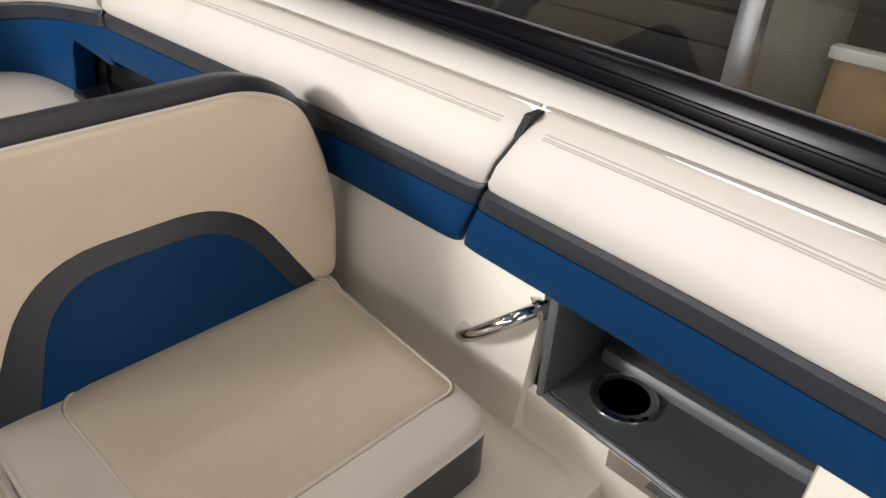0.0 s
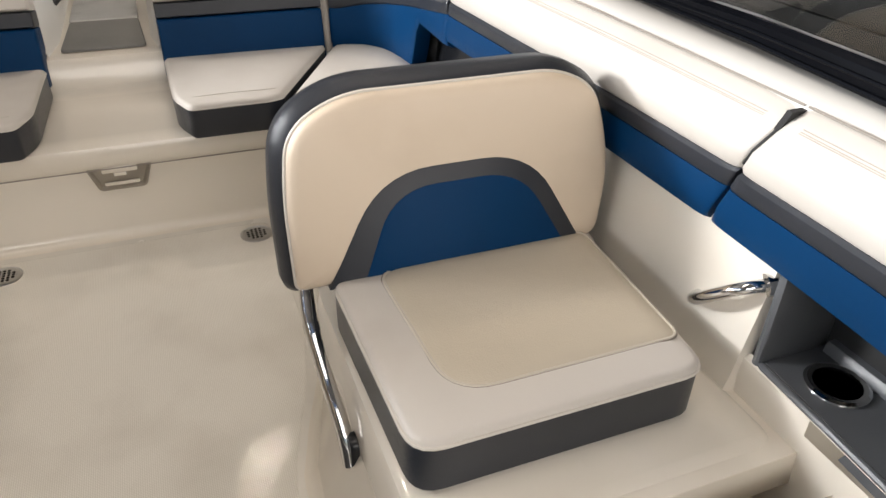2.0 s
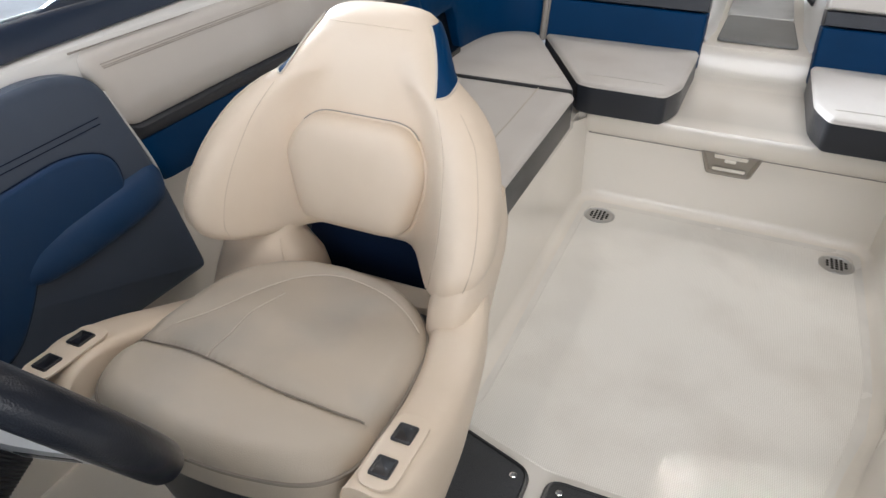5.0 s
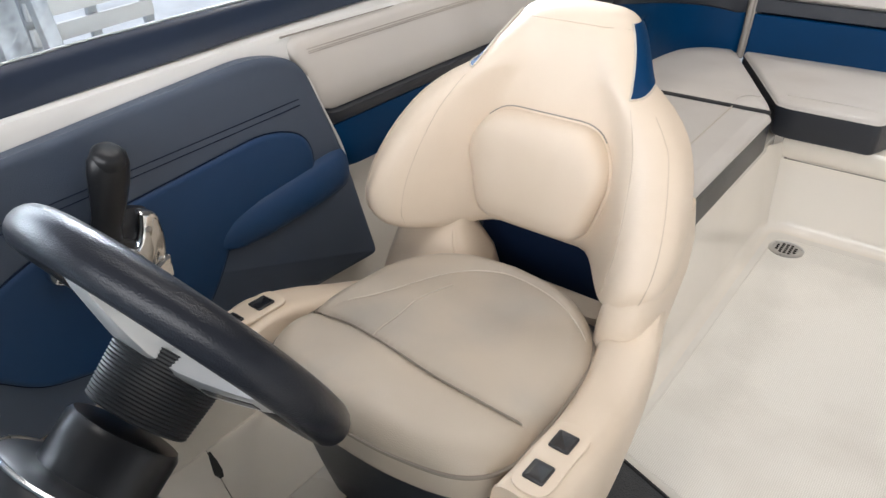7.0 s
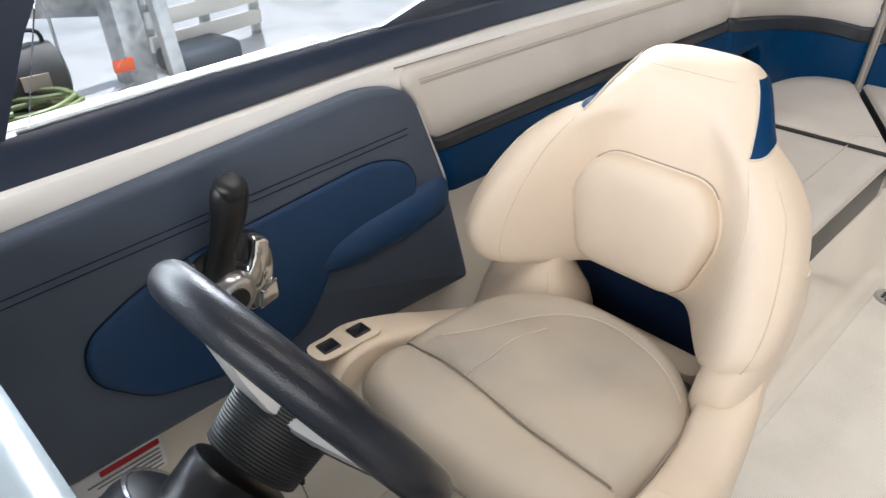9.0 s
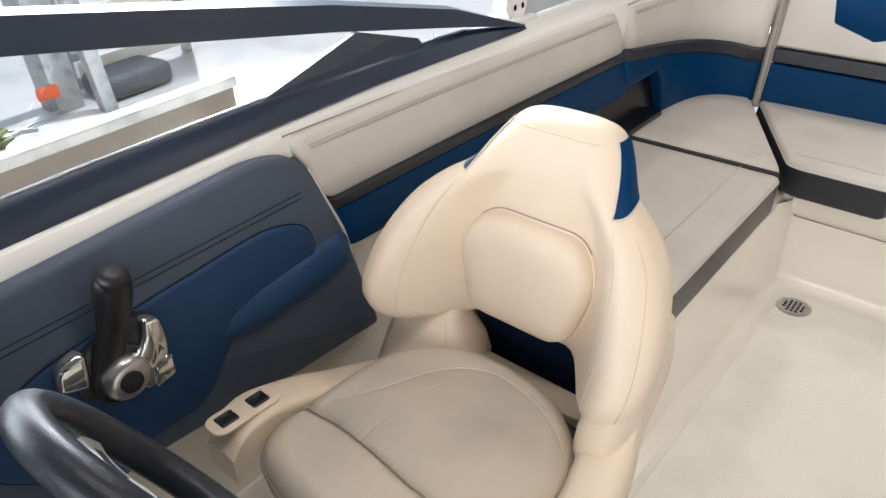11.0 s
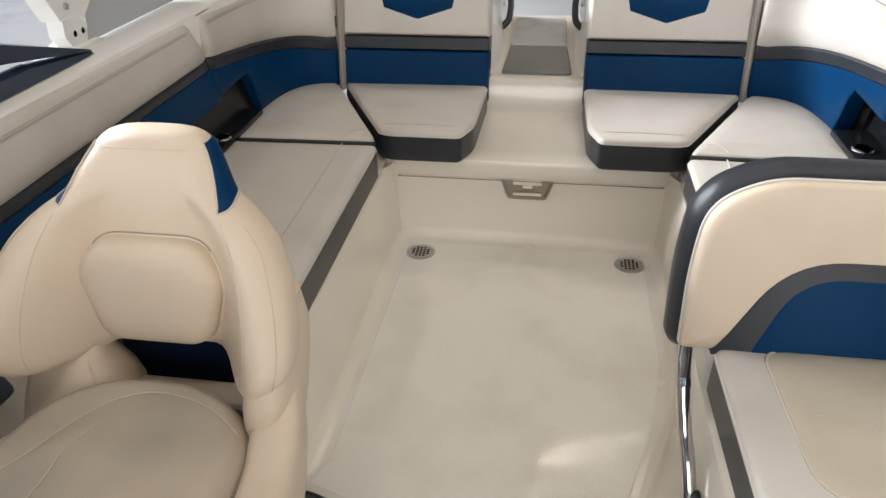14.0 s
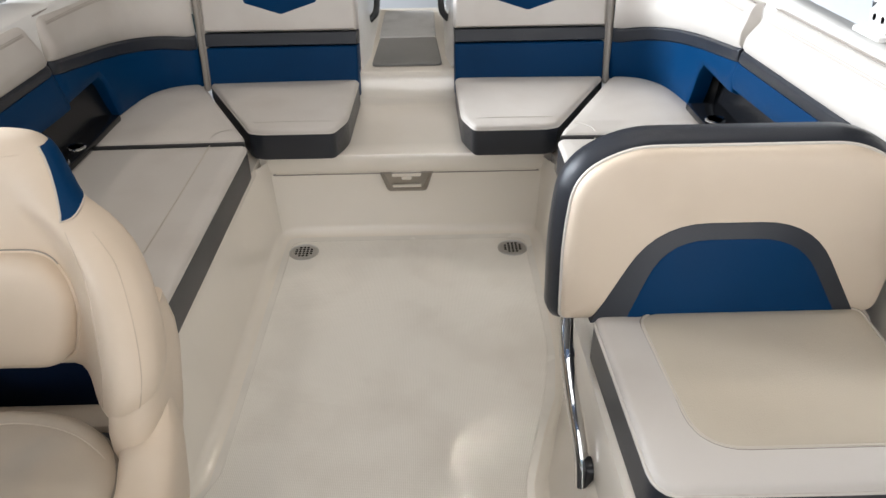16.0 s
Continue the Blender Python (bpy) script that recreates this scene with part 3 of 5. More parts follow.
# ---------------------------------------------------------------- coaming pads
def pad(name, path, heights, lean, label, notch=None, rake=0.0, ends=(True, True), group="coaming pads", back=0.0):
    """A padded coaming panel of three vinyl bands, along plan points with outward normals. heights(k): foot, strip foot, strip top, top."""
    pts = smooth_path([(x, y, 0) for x, y in path], 6)
    n = len(pts)
    t = thing(name, (pts[n // 2].x, pts[n // 2].y, heights(0.5)[0]), label, "coaming pad", group)
    rings = {"foot_panel": [], "strip": [], "face_panel": []}
    total = sum((b - a).length for a, b in zip(pts, pts[1:]))
    run = 0.0
    centre = Vector((0, -0.3, 0))
    samples = []
    for i, p in enumerate(pts):
        if i:
            run += (p - pts[i - 1]).length
        samples.append((p, (pts[min(i + 1, n - 1)] - pts[max(i - 1, 0)]).normalized(), run))
    first, last = samples[0], samples[-1]
    extra = []
    if ends[0]:
        extra += [(first[0] + first[1] * d, first[1], d) for d in (0.002, 0.004, 0.008, 0.013, 0.02, 0.03)]
    if ends[1]:
        extra += [(last[0] - last[1] * d, last[1], total - d) for d in (0.004, 0.012, 0.03)]
    samples = sorted(samples + extra, key=lambda s: s[2])
    for p, d, s in samples:
        out = Vector((d.y, -d.x, 0))
        if out.dot(p - centre) < 0:
            out = -out
        e = 1.0
        if ends[0]:
            e = min(e, s / 0.03)
        if ends[1]:
            e = min(e, (total - s) / 0.03)
        pull = (0.016 if first[0].x < 0 else 0.006) * (1 - math.sqrt(max(0, 1 - (1 - e) ** 2)))
        zb, zg0, zg1, zt = heights(s / total)
        if notch:
            zb = notch(s, total, zb)
        cut = (0.024 if first[0].x < 0 else 0.003) * (1 - math.sqrt(max(0, 1 - (1 - min(1.0, s / 0.03)) ** 2))) if rake and ends[0] else 0.0
        zg1, zt = zg1 + cut, zt - cut
        def sec(rows):
            return [p + out * (o + pull) + Vector((0, -rake * (z - 0.53), z)) for o, z in rows]
        rings["foot_panel"].append(sec([(0.05, zb), (0.016 + back, zb), (0.004 + back, zb + 0.006), (back, zb + 0.02), (0.6 * back - 0.002, (zb + zg0) / 2), (0.002, zg0), (0.05, zg0)]))
        rings["strip"].append(sec([(0.05, zg0), (0.004, zg0), (-0.001, zg0 + 0.006), (-0.002, zg1 - 0.006), (0.003, zg1), (0.05, zg1)]))
        h = zt - zg1
        rings["face_panel"].append(sec([(0.05, zg1 + 0.001), (0.003, zg1 + 0.001), (-0.005, zg1 + 0.012), (-0.006, zg1 + 0.35 * h), (lean * 0.3, zg1 + 0.66 * h), (lean * 0.55, zg1 + 0.80 * h), (lean * 0.75 + 0.001, zt - 0.014), (lean + 0.003, zt - 0.006), (lean + 0.010, zt - 0.0015), (lean + 0.018, zt), (0.05 + lean, zt)]))
    for k, mat in (("foot_panel", BLUE), ("strip", GREY), ("face_panel", WHITE)):
        part(k, loft(rings[k]), mat, t, {"foot_panel": "blue vinyl foot panel", "strip": "charcoal vinyl strip"}.get(k, ""))
    line = []
    for p, d, s in samples:
        if rake and first[0].x < 0 and s > 0.3:
            continue
        out = Vector((d.y, -d.x, 0))
        if out.dot(p - centre) < 0:
            out = -out
        zz = heights(s / total)[3]
        line.append(p + out * (lean + 0.006) + Vector((0, -rake * (zz - 0.53), zz + 0.0005)))
    thin = rake and first[0].x < 0
    part("edge_gasket", tube(line, [0.0017 * (1 - 0.6 * k / len(line)) if thin else 0.0021 for k in range(len(line))], 6), TRIM, t, "taupe edge gasket")
    if rake and ends[0]:
        part("end_gasket", tube([v + first[1] * -0.003 for v in rings["face_panel"][0][2:-1]], 0.0026, 6), GASKET, t)
    for f in (0.765, 0.785, 0.815):
        line = []
        for p, d, s in samples:
            if not 0.028 < s < total - 0.028:
                continue
            out = Vector((d.y, -d.x, 0))
            if out.dot(p - centre) < 0:
                out = -out
            zz = heights(s / total)
            line.append(p + out * (lean * (0.3 + 0.25 * (f - 0.66) / 0.14 if f < 0.8 else 0.55 + 0.2 * (f - 0.80) / 0.075) + 0.0002) + Vector((0, -rake * (zz[2] + f * (zz[3] - zz[2]) - 0.53), zz[2] + f * (zz[3] - zz[2]))))
        part("stitch_line", tube(line, 0.0011, 5), STITCH, t)
    return t


def flat(zb, zg0, zg1, zt, drop=0.0):
    return lambda k: (zb, zg0 + drop * k, zg1 + drop * k, zt)


def rising(k):
    return tuple(z - 0.019 * (1 - k) for z in (0.53, 0.605, 0.64, 0.752))


def falling(k):
    return (0.366, 0.605 - 0.108 * min(1, k * 1.05), 0.640 - 0.098 * min(1, k * 1.05), 0.752 - 0.01 * k)


def cup_notch(s, total, zb):
    """The foot is cut away over the cup recess at the pad's forward end."""
    t = max(0.0, min(1.0, (s - 0.235) / 0.075))
    return zb + 0.152 * (1 - t * t * (3 - 2 * t))


pad("coaming_pad", [(-0.886, -1.215), (-0.884, -0.9), (-0.876, -0.5), (-0.866, -0.175)], flat(0.50, 0.592, 0.62, 0.752, 0.018), 0.012, "long cream, charcoal and blue vinyl coaming pad beside the helm seat", rake=0.42)
pad("coaming_pad", [(-0.865, -0.204), (-0.872, 0.0), (-0.868, 0.14), (-0.845, 0.255), (-0.79, 0.335), (-0.688, 0.372)], falling, 0.012, "cream, charcoal and blue vinyl corner pad behind the side bench", cup_notch)
pad("coaming_pad", [(0.931, -1.176), (0.914, -0.8), (0.892, -0.5), (0.866, -0.175)], rising, 0.037, "cream, charcoal and blue vinyl coaming pad behind the passenger seat", rake=0.42)
pad("coaming_pad", [(0.865, -0.204), (0.872, 0.0), (0.868, 0.14), (0.845, 0.255), (0.79, 0.335), (0.688, 0.372)], falling, 0.012, "cream, charcoal and blue vinyl corner pad behind the side bench", cup_notch)
fp = pad("coaming_pad", [(0.880, -2.6), (0.894, -2.0), (0.907, -1.68), (0.921, -1.45), (0.929, -1.182)], flat(0.507, 0.585, 0.619, 0.734, 0.0), 0.037, "long cream, charcoal and blue vinyl coaming pad beside the passenger", rake=0.42, back=0.008)
# added black block that stands for the shade between the two pads
part("joint_shade", loft([[(x, -1.178 - 0.42 * (z - 0.53) + e, z) for x, e in ((0.948, -0.005), (0.973, -0.005), (0.973, 0.005), (0.948, 0.005))] for z in (0.60, 0.66, 0.729)]), GASKET, fp, "black block for the shade in the pad joint")


# cup recess panels behind the side benches
def cup_holder(parent, x, y, z, r=0.036):
    m = pose(x, y, z)
    c = part("cup_ring", turned([(r * 0.86, 0.0), (r * 0.88, 0.004), (r * 1.05, 0.0055), (r * 1.18, 0.003), (r * 1.2, 0.0)], m), CHROME, parent, "polished steel cup ring")
    part("cup_wall", loft([[m @ Vector((rr * math.cos(2 * math.pi * k / 24), rr * math.sin(2 * math.pi * k / 24), h)) for k in range(24)] for rr, h in ((r * 0.86, 0.001), (r * 0.84, -0.03), (r * 0.8, -0.06))], caps=False), CHROME, c)
    part("cup_floor", turned([(r * 0.8, -0.061), (r * 0.8, -0.058), (0.002, -0.058)], m), SATIN if r > 0.03 else PLASTIC, c)
    return c


for sg in (-1, 1):
    t = thing("cup_recess", (sg * 0.90, -0.2, 0.39), "dark grey plastic cup recess panel beside the bench", "cup holder", "bench cup recesses")
    rings = []
    deep = 0.050 if sg > 0 else 0.0
    for y, k in ((-0.62 if sg < 0 else -0.425, 0 if sg > 0 else 1), (-0.42, 1), (-0.3, 1), (-0.1, 1), (0.0, 1), (0.08, 1), (0.10, 0.6), (0.105, 0)):
        rings.append([(sg * (x + deep * k), y, z) for x, z in ((0.896, 0.366), (0.900, 0.40), (0.904, 0.45), (0.910, 0.53), (0.912, 0.60), (0.90 - deep * k, 0.61))])
    part("panel", loft(rings, ring_closed=False), RECESS, t)
    part("shelf", box(min(sg * 0.852, sg * (0.908 + deep)), max(sg * 0.852, sg * (0.908 + deep)), -0.40, 0.05, 0.382, 0.402, 0.006), RECESS, t)
    for y in ((-0.20, -0.30) if sg < 0 else (-0.095, -0.205)):
        cup_holder(t, sg * (0.880 + 0.2 * deep), y, 0.403, 0.021 if sg < 0 else 0.024)


# ---------------------------------------------------------------- passenger seat
ps = thing("passenger_seat", (0.6, -1.16, 0.28), "cream vinyl passenger seat with an upright flip backrest on steel rails", "boat seat")
seat_o = rounded([(0.37, -0.955), (0.865, -0.96), (0.838, -1.352), (0.378, -1.352)], [0.02, 0.03, 0.045, 0.045])
part("seat_band", pillow(seat_o, [(0.008, 0.285), (0.0, 0.292), (0.0, 0.372)]), GREY, ps, "charcoal vinyl side band")
part("seat_top", pillow(seat_o, [(0.001, 0.371)] + puff(0.371, 0.386, 0.014, 0.004)[1:]), WHITE, ps)
part("seat_piping", tube([(p.x, p.y, 0.373) for p in inset(seat_o, -0.0005)], 0.003, 6, closed=True), PIPING, ps)
ins = rounded([(0.446, -0.965), (0.85, -0.965), (0.832, -1.284), (0.458, -1.284)], [0.045, 0.02, 0.02, 0.07], 7)
part("seat_inlay", pillow(ins, [(0.0, 0.376), (0.001, 0.3885), (0.006, 0.392), (0.03, 0.394), (0.06, 0.396)]), PERF, ps, "perforated cream vinyl inlay")
part("inlay_piping", tube([(p.x, p.y, 0.3895) for p in ins], 0.0022, 6, closed=True), THREAD, ps)
part("inlay_groove", tube([(p.x, p.y, 0.3888) for p in inset(ins, -0.0032)], 0.0014, 6, closed=True), PIPESHADE, ps)

m = axes((0, -0.952, 0.372), (1, 0, 0), (0, 0.10, 0.995))
back_o = rounded([(0.312, 0.0), (0.888, 0.0), (0.905, 0.15), (0.866, 0.285), (0.79, 0.322), (0.41, 0.322), (0.324, 0.275), (0.310, 0.16)], [0.012, 0.03, 0.2, 0.12, 0.1, 0.12, 0.12, 0.2], 7)
part("back_panel", pillow(back_o, [(0.004, -0.012), (0.0, -0.008), (0.002, 0.002), (0.008, 0.009), (0.02, 0.013), (0.05, 0.017)], m), BEIGE, ps)
part("back_shell", pillow(back_o, [(0.02, -0.095), (-0.012, -0.085), (-0.022, -0.06), (-0.020, -0.035), (-0.008, -0.016), (0.002, -0.010)], m), GREY, ps, "charcoal vinyl back and edge")
part("back_piping", tube([m @ Vector((p.x, p.y, -0.009)) for p in inset(back_o, -0.001)], 0.0032, 6, closed=True), PIPING, ps)
arch = rounded([(0.362, 0.0), (0.846, 0.0), (0.731, 0.194), (0.462, 0.194)], [0.002, 0.002, 0.09, 0.09], 7)
part("arch_border", pillow(arch, [(0.0, 0.0), (0.0, 0.0175), (0.002, 0.0188)], m), GREY, ps, "charcoal vinyl arch border")
arch2 = rounded([(0.424, 0.001), (0.811, 0.001), (0.714, 0.163), (0.482, 0.163)], [0.002, 0.002, 0.075, 0.075], 7)
part("arch_inlay", pillow(arch2, [(0.0, 0.0), (0.0, 0.0195), (0.002, 0.0208)], m), BLUE, ps, "blue vinyl arch inlay")
for x, nm in ((0.327, "rail"), (0.868, "rail")):
    e = 1 if x < 0.5 else -1
    part(nm, tube(smooth_path([(x, -0.91, 0.42), (x, -0.935, 0.365), (x - 0.004 * e, -0.984, 0.316), (x + 0.004 * e, -1.03, 0.245), (x + 0.011 * e, -1.07, 0.20), (x + 0.016 * e, -1.10, 0.155), (x + 0.018 * e, -1.115, 0.11)]), 0.0128, 12), CHROME, ps, "polished steel rail")
    part("clamp", tube([(x - 0.004 * e, -0.978, 0.322), (x - 0.003 * e, -0.988, 0.309)], 0.0142, 12), CHROME, ps)
    fmx = axes((x + 0.028 * e, -1.11, 0.125), (0, 1, 0), (0, 0, 1)) @ Matrix.Diagonal((1, 1, -1 if e > 0 else 1, 1))
    part("rail_foot", pillow(rounded([(-0.02, -0.045), (0.02, -0.045), (0.02, 0.045), (-0.02, 0.045)], 0.019), [(0, -0.004), (0, 0.006), (0.003, 0.010)], fmx), PLASTIC, ps, "black oval rail bracket")
    part("bracket_bolt", turned([(0.006, 0.008), (0.006, 0.013), (0.003, 0.015)], fmx @ Matrix.Translation((0.0, -0.03, 0)), 10), SATIN, ps)
part("seat_base", pillow(rounded([(0.360, -0.80), (0.93, -0.80), (0.93, -1.44), (0.41, -1.44), (0.360, -1.38)], 0.04), [(0.0, 0.0), (0.0, 0.25), (0.006, 0.274), (0.02, 0.284)]), GEL, ps, "cream gelcoat moulded seat base")

# port side: grab rail, cup tray
t = thing("grab_rail", (0.95, -1.25, 0.42), "short curved polished steel grab rail on the liner wall", "grab rail")
part("rail", tube(smooth_path([(0.955, -1.195, 0.382), (0.915, -1.212, 0.389), (0.900, -1.252, 0.424), (0.913, -1.295, 0.464), (0.955, -1.312, 0.474)]), 0.0105, 12), CHROME, t)
for p, q in (((0.96, -1.193, 0.382), (0.948, -1.197, 0.382)), ((0.96, -1.314, 0.475), (0.948, -1.310, 0.473))):
    part("flange", tube([p, q], 0.018, 14), CHROME, t)

t = thing("cup_tray", (0.99, -1.45, 0.335), "dark grey moulded tray with a steel cup holder below the coaming", "cup holder")
tray_o = rounded([(0.947, -1.345), (1.09, -1.345), (1.09, -1.665), (0.926, -1.665)], 0.012)
part("tray_floor", pillow(tray_o, [(0.0, 0.321), (0.0, 0.350), (0.004, 0.354)]), TRAY, t)
part("tray_end", box(0.941, 1.08, -1.348, -1.332, 0.321, 0.515, 0.005), TRAY, t)
part("tray_back", box(1.075, 1.09, -1.665, -1.33, 0.321, 0.53, 0.004), GASKET, t, "matt black back wall")
part("tray_lip", tube([(0.947, -1.34, 0.49), (0.945, -1.342, 0.352), (0.943, -1.355, 0.350), (0.935, -1.5, 0.350), (0.924, -1.668, 0.350)], 0.006, 8), TRAY, t, "rounded grey lip")
cup_holder(t, 1.014, -1.428, 0.355, 0.040)
part("back_ledge", loft([[(x, y, z) for x, z in ((1.056, 0.352), (1.058, 0.366), (1.063, 0.372), (1.08, 0.374), (1.08, 0.352))] for y in (-1.36, -1.5, -1.66)]), TRAY, t, "raised grey back ledge")
part("screw", turned([(0.005, 0.0), (0.004, 0.003), (0.001, 0.003)], pose(0.955, -1.62, 0.354), 10), SATIN, t)
structure("wall_port_forward", box(0.938, 1.09, -3.2, -1.672, 0.29, 0.50, 0.01), GEL, "cream gelcoat liner ahead of the cup tray", "liner wall")

# ---------------------------------------------------------------- helm seat
HX = -0.503
hs = thing("helm_chair", (HX, -1.4, 0.0), "cream vinyl bucket helm seat with blue shoulder insets and switch arms", "boat seat")


def lerp_table(table, z):
    """Straight lines between rows of (z, value), in falling z."""
    for (za, a), (zb, b) in zip(table, table[1:]):
        if za >= z >= zb:
            return a + (b - a) * (za - z) / (za - zb)
    return table[0][1] if z > table[0][0] else table[-1][1]


BACK_W = [(0.8235, 0.026), (0.8225, 0.048), (0.820, 0.065), (0.816, 0.075), (0.810, 0.082), (0.802, 0.088), (0.790, 0.093), (0.775, 0.100), (0.76, 0.107), (0.745, 0.115), (0.73, 0.124), (0.718, 0.133), (0.708, 0.151), (0.697, 0.170), (0.685, 0.186), (0.67, 0.202), (0.655, 0.214), (0.63, 0.227), (0.60, 0.238), (0.57, 0.244), (0.54, 0.246), (0.515, 0.239), (0.498, 0.230), (0.486, 0.218), (0.477, 0.205), (0.470, 0.19)]
REACH = [(0.79, 0.0), (0.765, 0.008), (0.74, 0.02), (0.715, 0.036), (0.69, 0.058), (0.65, 0.088), (0.61, 0.116), (0.57, 0.138), (0.535, 0.152), (0.515, 0.154), (0.498, 0.148), (0.486, 0.138), (0.477, 0.122), (0.470, 0.10)]
THICK = [(0.8235, 0.012), (0.8225, 0.026), (0.820, 0.038), (0.816, 0.049), (0.810, 0.059), (0.802, 0.067), (0.790, 0.074), (0.77, 0.080), (0.73, 0.086), (0.60, 0.088), (0.52, 0.086), (0.495, 0.078), (0.483, 0.066), (0.475, 0.05), (0.470, 0.032)]
ROUND = 0.62


def ease(t):
    t = max(0.0, min(1.0, t))
    return t * t * (3 - 2 * t)


def back_skin(z, a, off=0.0):
    """The skin of the helm backrest at a height, a turn a round it; a quarter turn is the middle of the front."""
    hw, th = lerp_table(BACK_W, z), lerp_table(THICK, z) / 2
    c, s = math.cos(a), math.sin(a)
    q = math.copysign(abs(c) ** ROUND, c)
    d = math.copysign(abs(s) ** ROUND, s)
    bend = lerp_table(REACH, z) * ease((abs(q) - 0.36) / 0.52) * (0.83 + 0.17 * d)
    y = -1.167 + (z - 0.50) * 0.20 - bend - (th + off) * d
    x = q * (hw + off) * (1 - 0.06 * ease((z - 0.68) / 0.05) * max(0.0, -d))
    top = z - 0.75 * x * x * ease((z - 0.77) / 0.05)
    return Vector((HX + x, y, top if top < 0.75 else 0.75 + 0.72 * (top - 0.75)))


def back_point(z, q, off=0.0):
    """The front of the helm backrest at a height, q across it from -1 to 1."""
    return back_skin(z, math.acos(max(-1.0, min(1.0, math.copysign(abs(q) ** (1 / ROUND), q)))), off)


zs = [0.8235, 0.8225, 0.820, 0.816, 0.810, 0.802, 0.796, 0.790, 0.784, 0.775, 0.767, 0.760, 0.752, 0.745, 0.737, 0.73, 0.724, 0.718, 0.713, 0.708, 0.703, 0.697, 0.691, 0.685, 0.678, 0.67, 0.662, 0.65, 0.63, 0.61, 0.59, 0.57, 0.55, 0.535, 0.52, 0.51, 0.502, 0.495, 0.489, 0.483, 0.479, 0.475, 0.472, 0.470]
tilt = (0, 0.20, 0.98)
bm_ = axes((HX, -1.221, 0.42), (1, 0, 0), tilt)
part("back_cushion", loft([[back_skin(z, 2 * math.pi * k / 96) for k in range(96)] for z in zs]), CREAM, hs)
for s in (-1, 1):
    rows = []
    for i in range(15):
        row = []
        for j in range(15):
            low = 0.712 + 0.008 * ease(j / 8)
            z = 0.806 + (low - 0.806) * i / 14
            x = 0.0825 + 0.0385 * (0.806 - z) / 0.094
            q = min(0.965, x / lerp_table(BACK_W, z))
            a0 = math.acos(q ** (1 / ROUND))
            a = a0 + (-1.0 - a0) * j / 14
            p = back_skin(z, a, 0.0022)
            row.append(Vector((HX + s * (p.x - HX), p.y, p.z)))
        rows.append(row)
    part("shoulder_inset", loft(rows, ring_closed=False), BLUE, hs, "blue vinyl shoulder inset")
    part("inset_seam", tube([r[0] for r in rows] + rows[-1][1:], 0.0016, 6), THREAD, hs)
    part("back_seam", tube(smooth_path([back_point(z, s * q, 0.0006) for z, q in ((0.698, 0.955), (0.68, 0.95), (0.66, 0.945), (0.61, 0.94), (0.56, 0.94), (0.52, 0.94), (0.495, 0.94))]), 0.0007, 6), SEAMTAN, hs)
    part("front_seam", tube(smooth_path([back_point(z, s * q, 0.0004) for z, q in ((0.702, 0.80), (0.68, 0.74), (0.65, 0.715), (0.60, 0.70), (0.55, 0.70), (0.51, 0.715), (0.49, 0.74))]), 0.0007, 6), SEAMTAN, hs)
# the shade under the lumbar pad is put into this panel's navy
part("lower_back", pillow(rounded([(-0.135, -0.10), (0.135, -0.10), (0.135, 0.10), (-0.135, 0.10)], 0.02), [(0, -0.09), (0, -0.075), (0.004, -0.07)], bm_), SHADESEAMNAVY, hs, "blue vinyl lower back darkened to navy for its shade")
lumbar = rounded([(-0.084, 0.074), (0.084, 0.074), (0.120, 0.186), (0.082, 0.242), (-0.082, 0.242), (-0.120, 0.186)], [0.03, 0.03, 0.05, 0.09, 0.09, 0.05], 6)
part("lumbar_pad", pillow(lumbar, [(0.0, -0.01), (0.0, 0.022), (0.004, 0.034), (0.014, 0.042), (0.035, 0.046), (0.06, 0.047)], bm_), CREAM, hs)
rim = [back_point(0.42 + 0.98 * p.y, p.x / lerp_table(BACK_W, 0.42 + 0.98 * p.y), 0.001) for p in inset(lumbar, -0.002)]
part("lumbar_piping", tube(rim, 0.003, 6, closed=True), CREAM, hs)
part("lumbar_gap", tube([q + Vector((0, -0.001, 0.0032)) for q in rim if q.z > 0.640], 0.0010, 6), TRIM, hs)
part("cap_seam", tube(smooth_path([back_point(0.797, q, 0.0006) for q in (-0.94, -0.6, -0.3, 0.0, 0.3, 0.6, 0.94)]), 0.0011, 6), CREAM, hs)
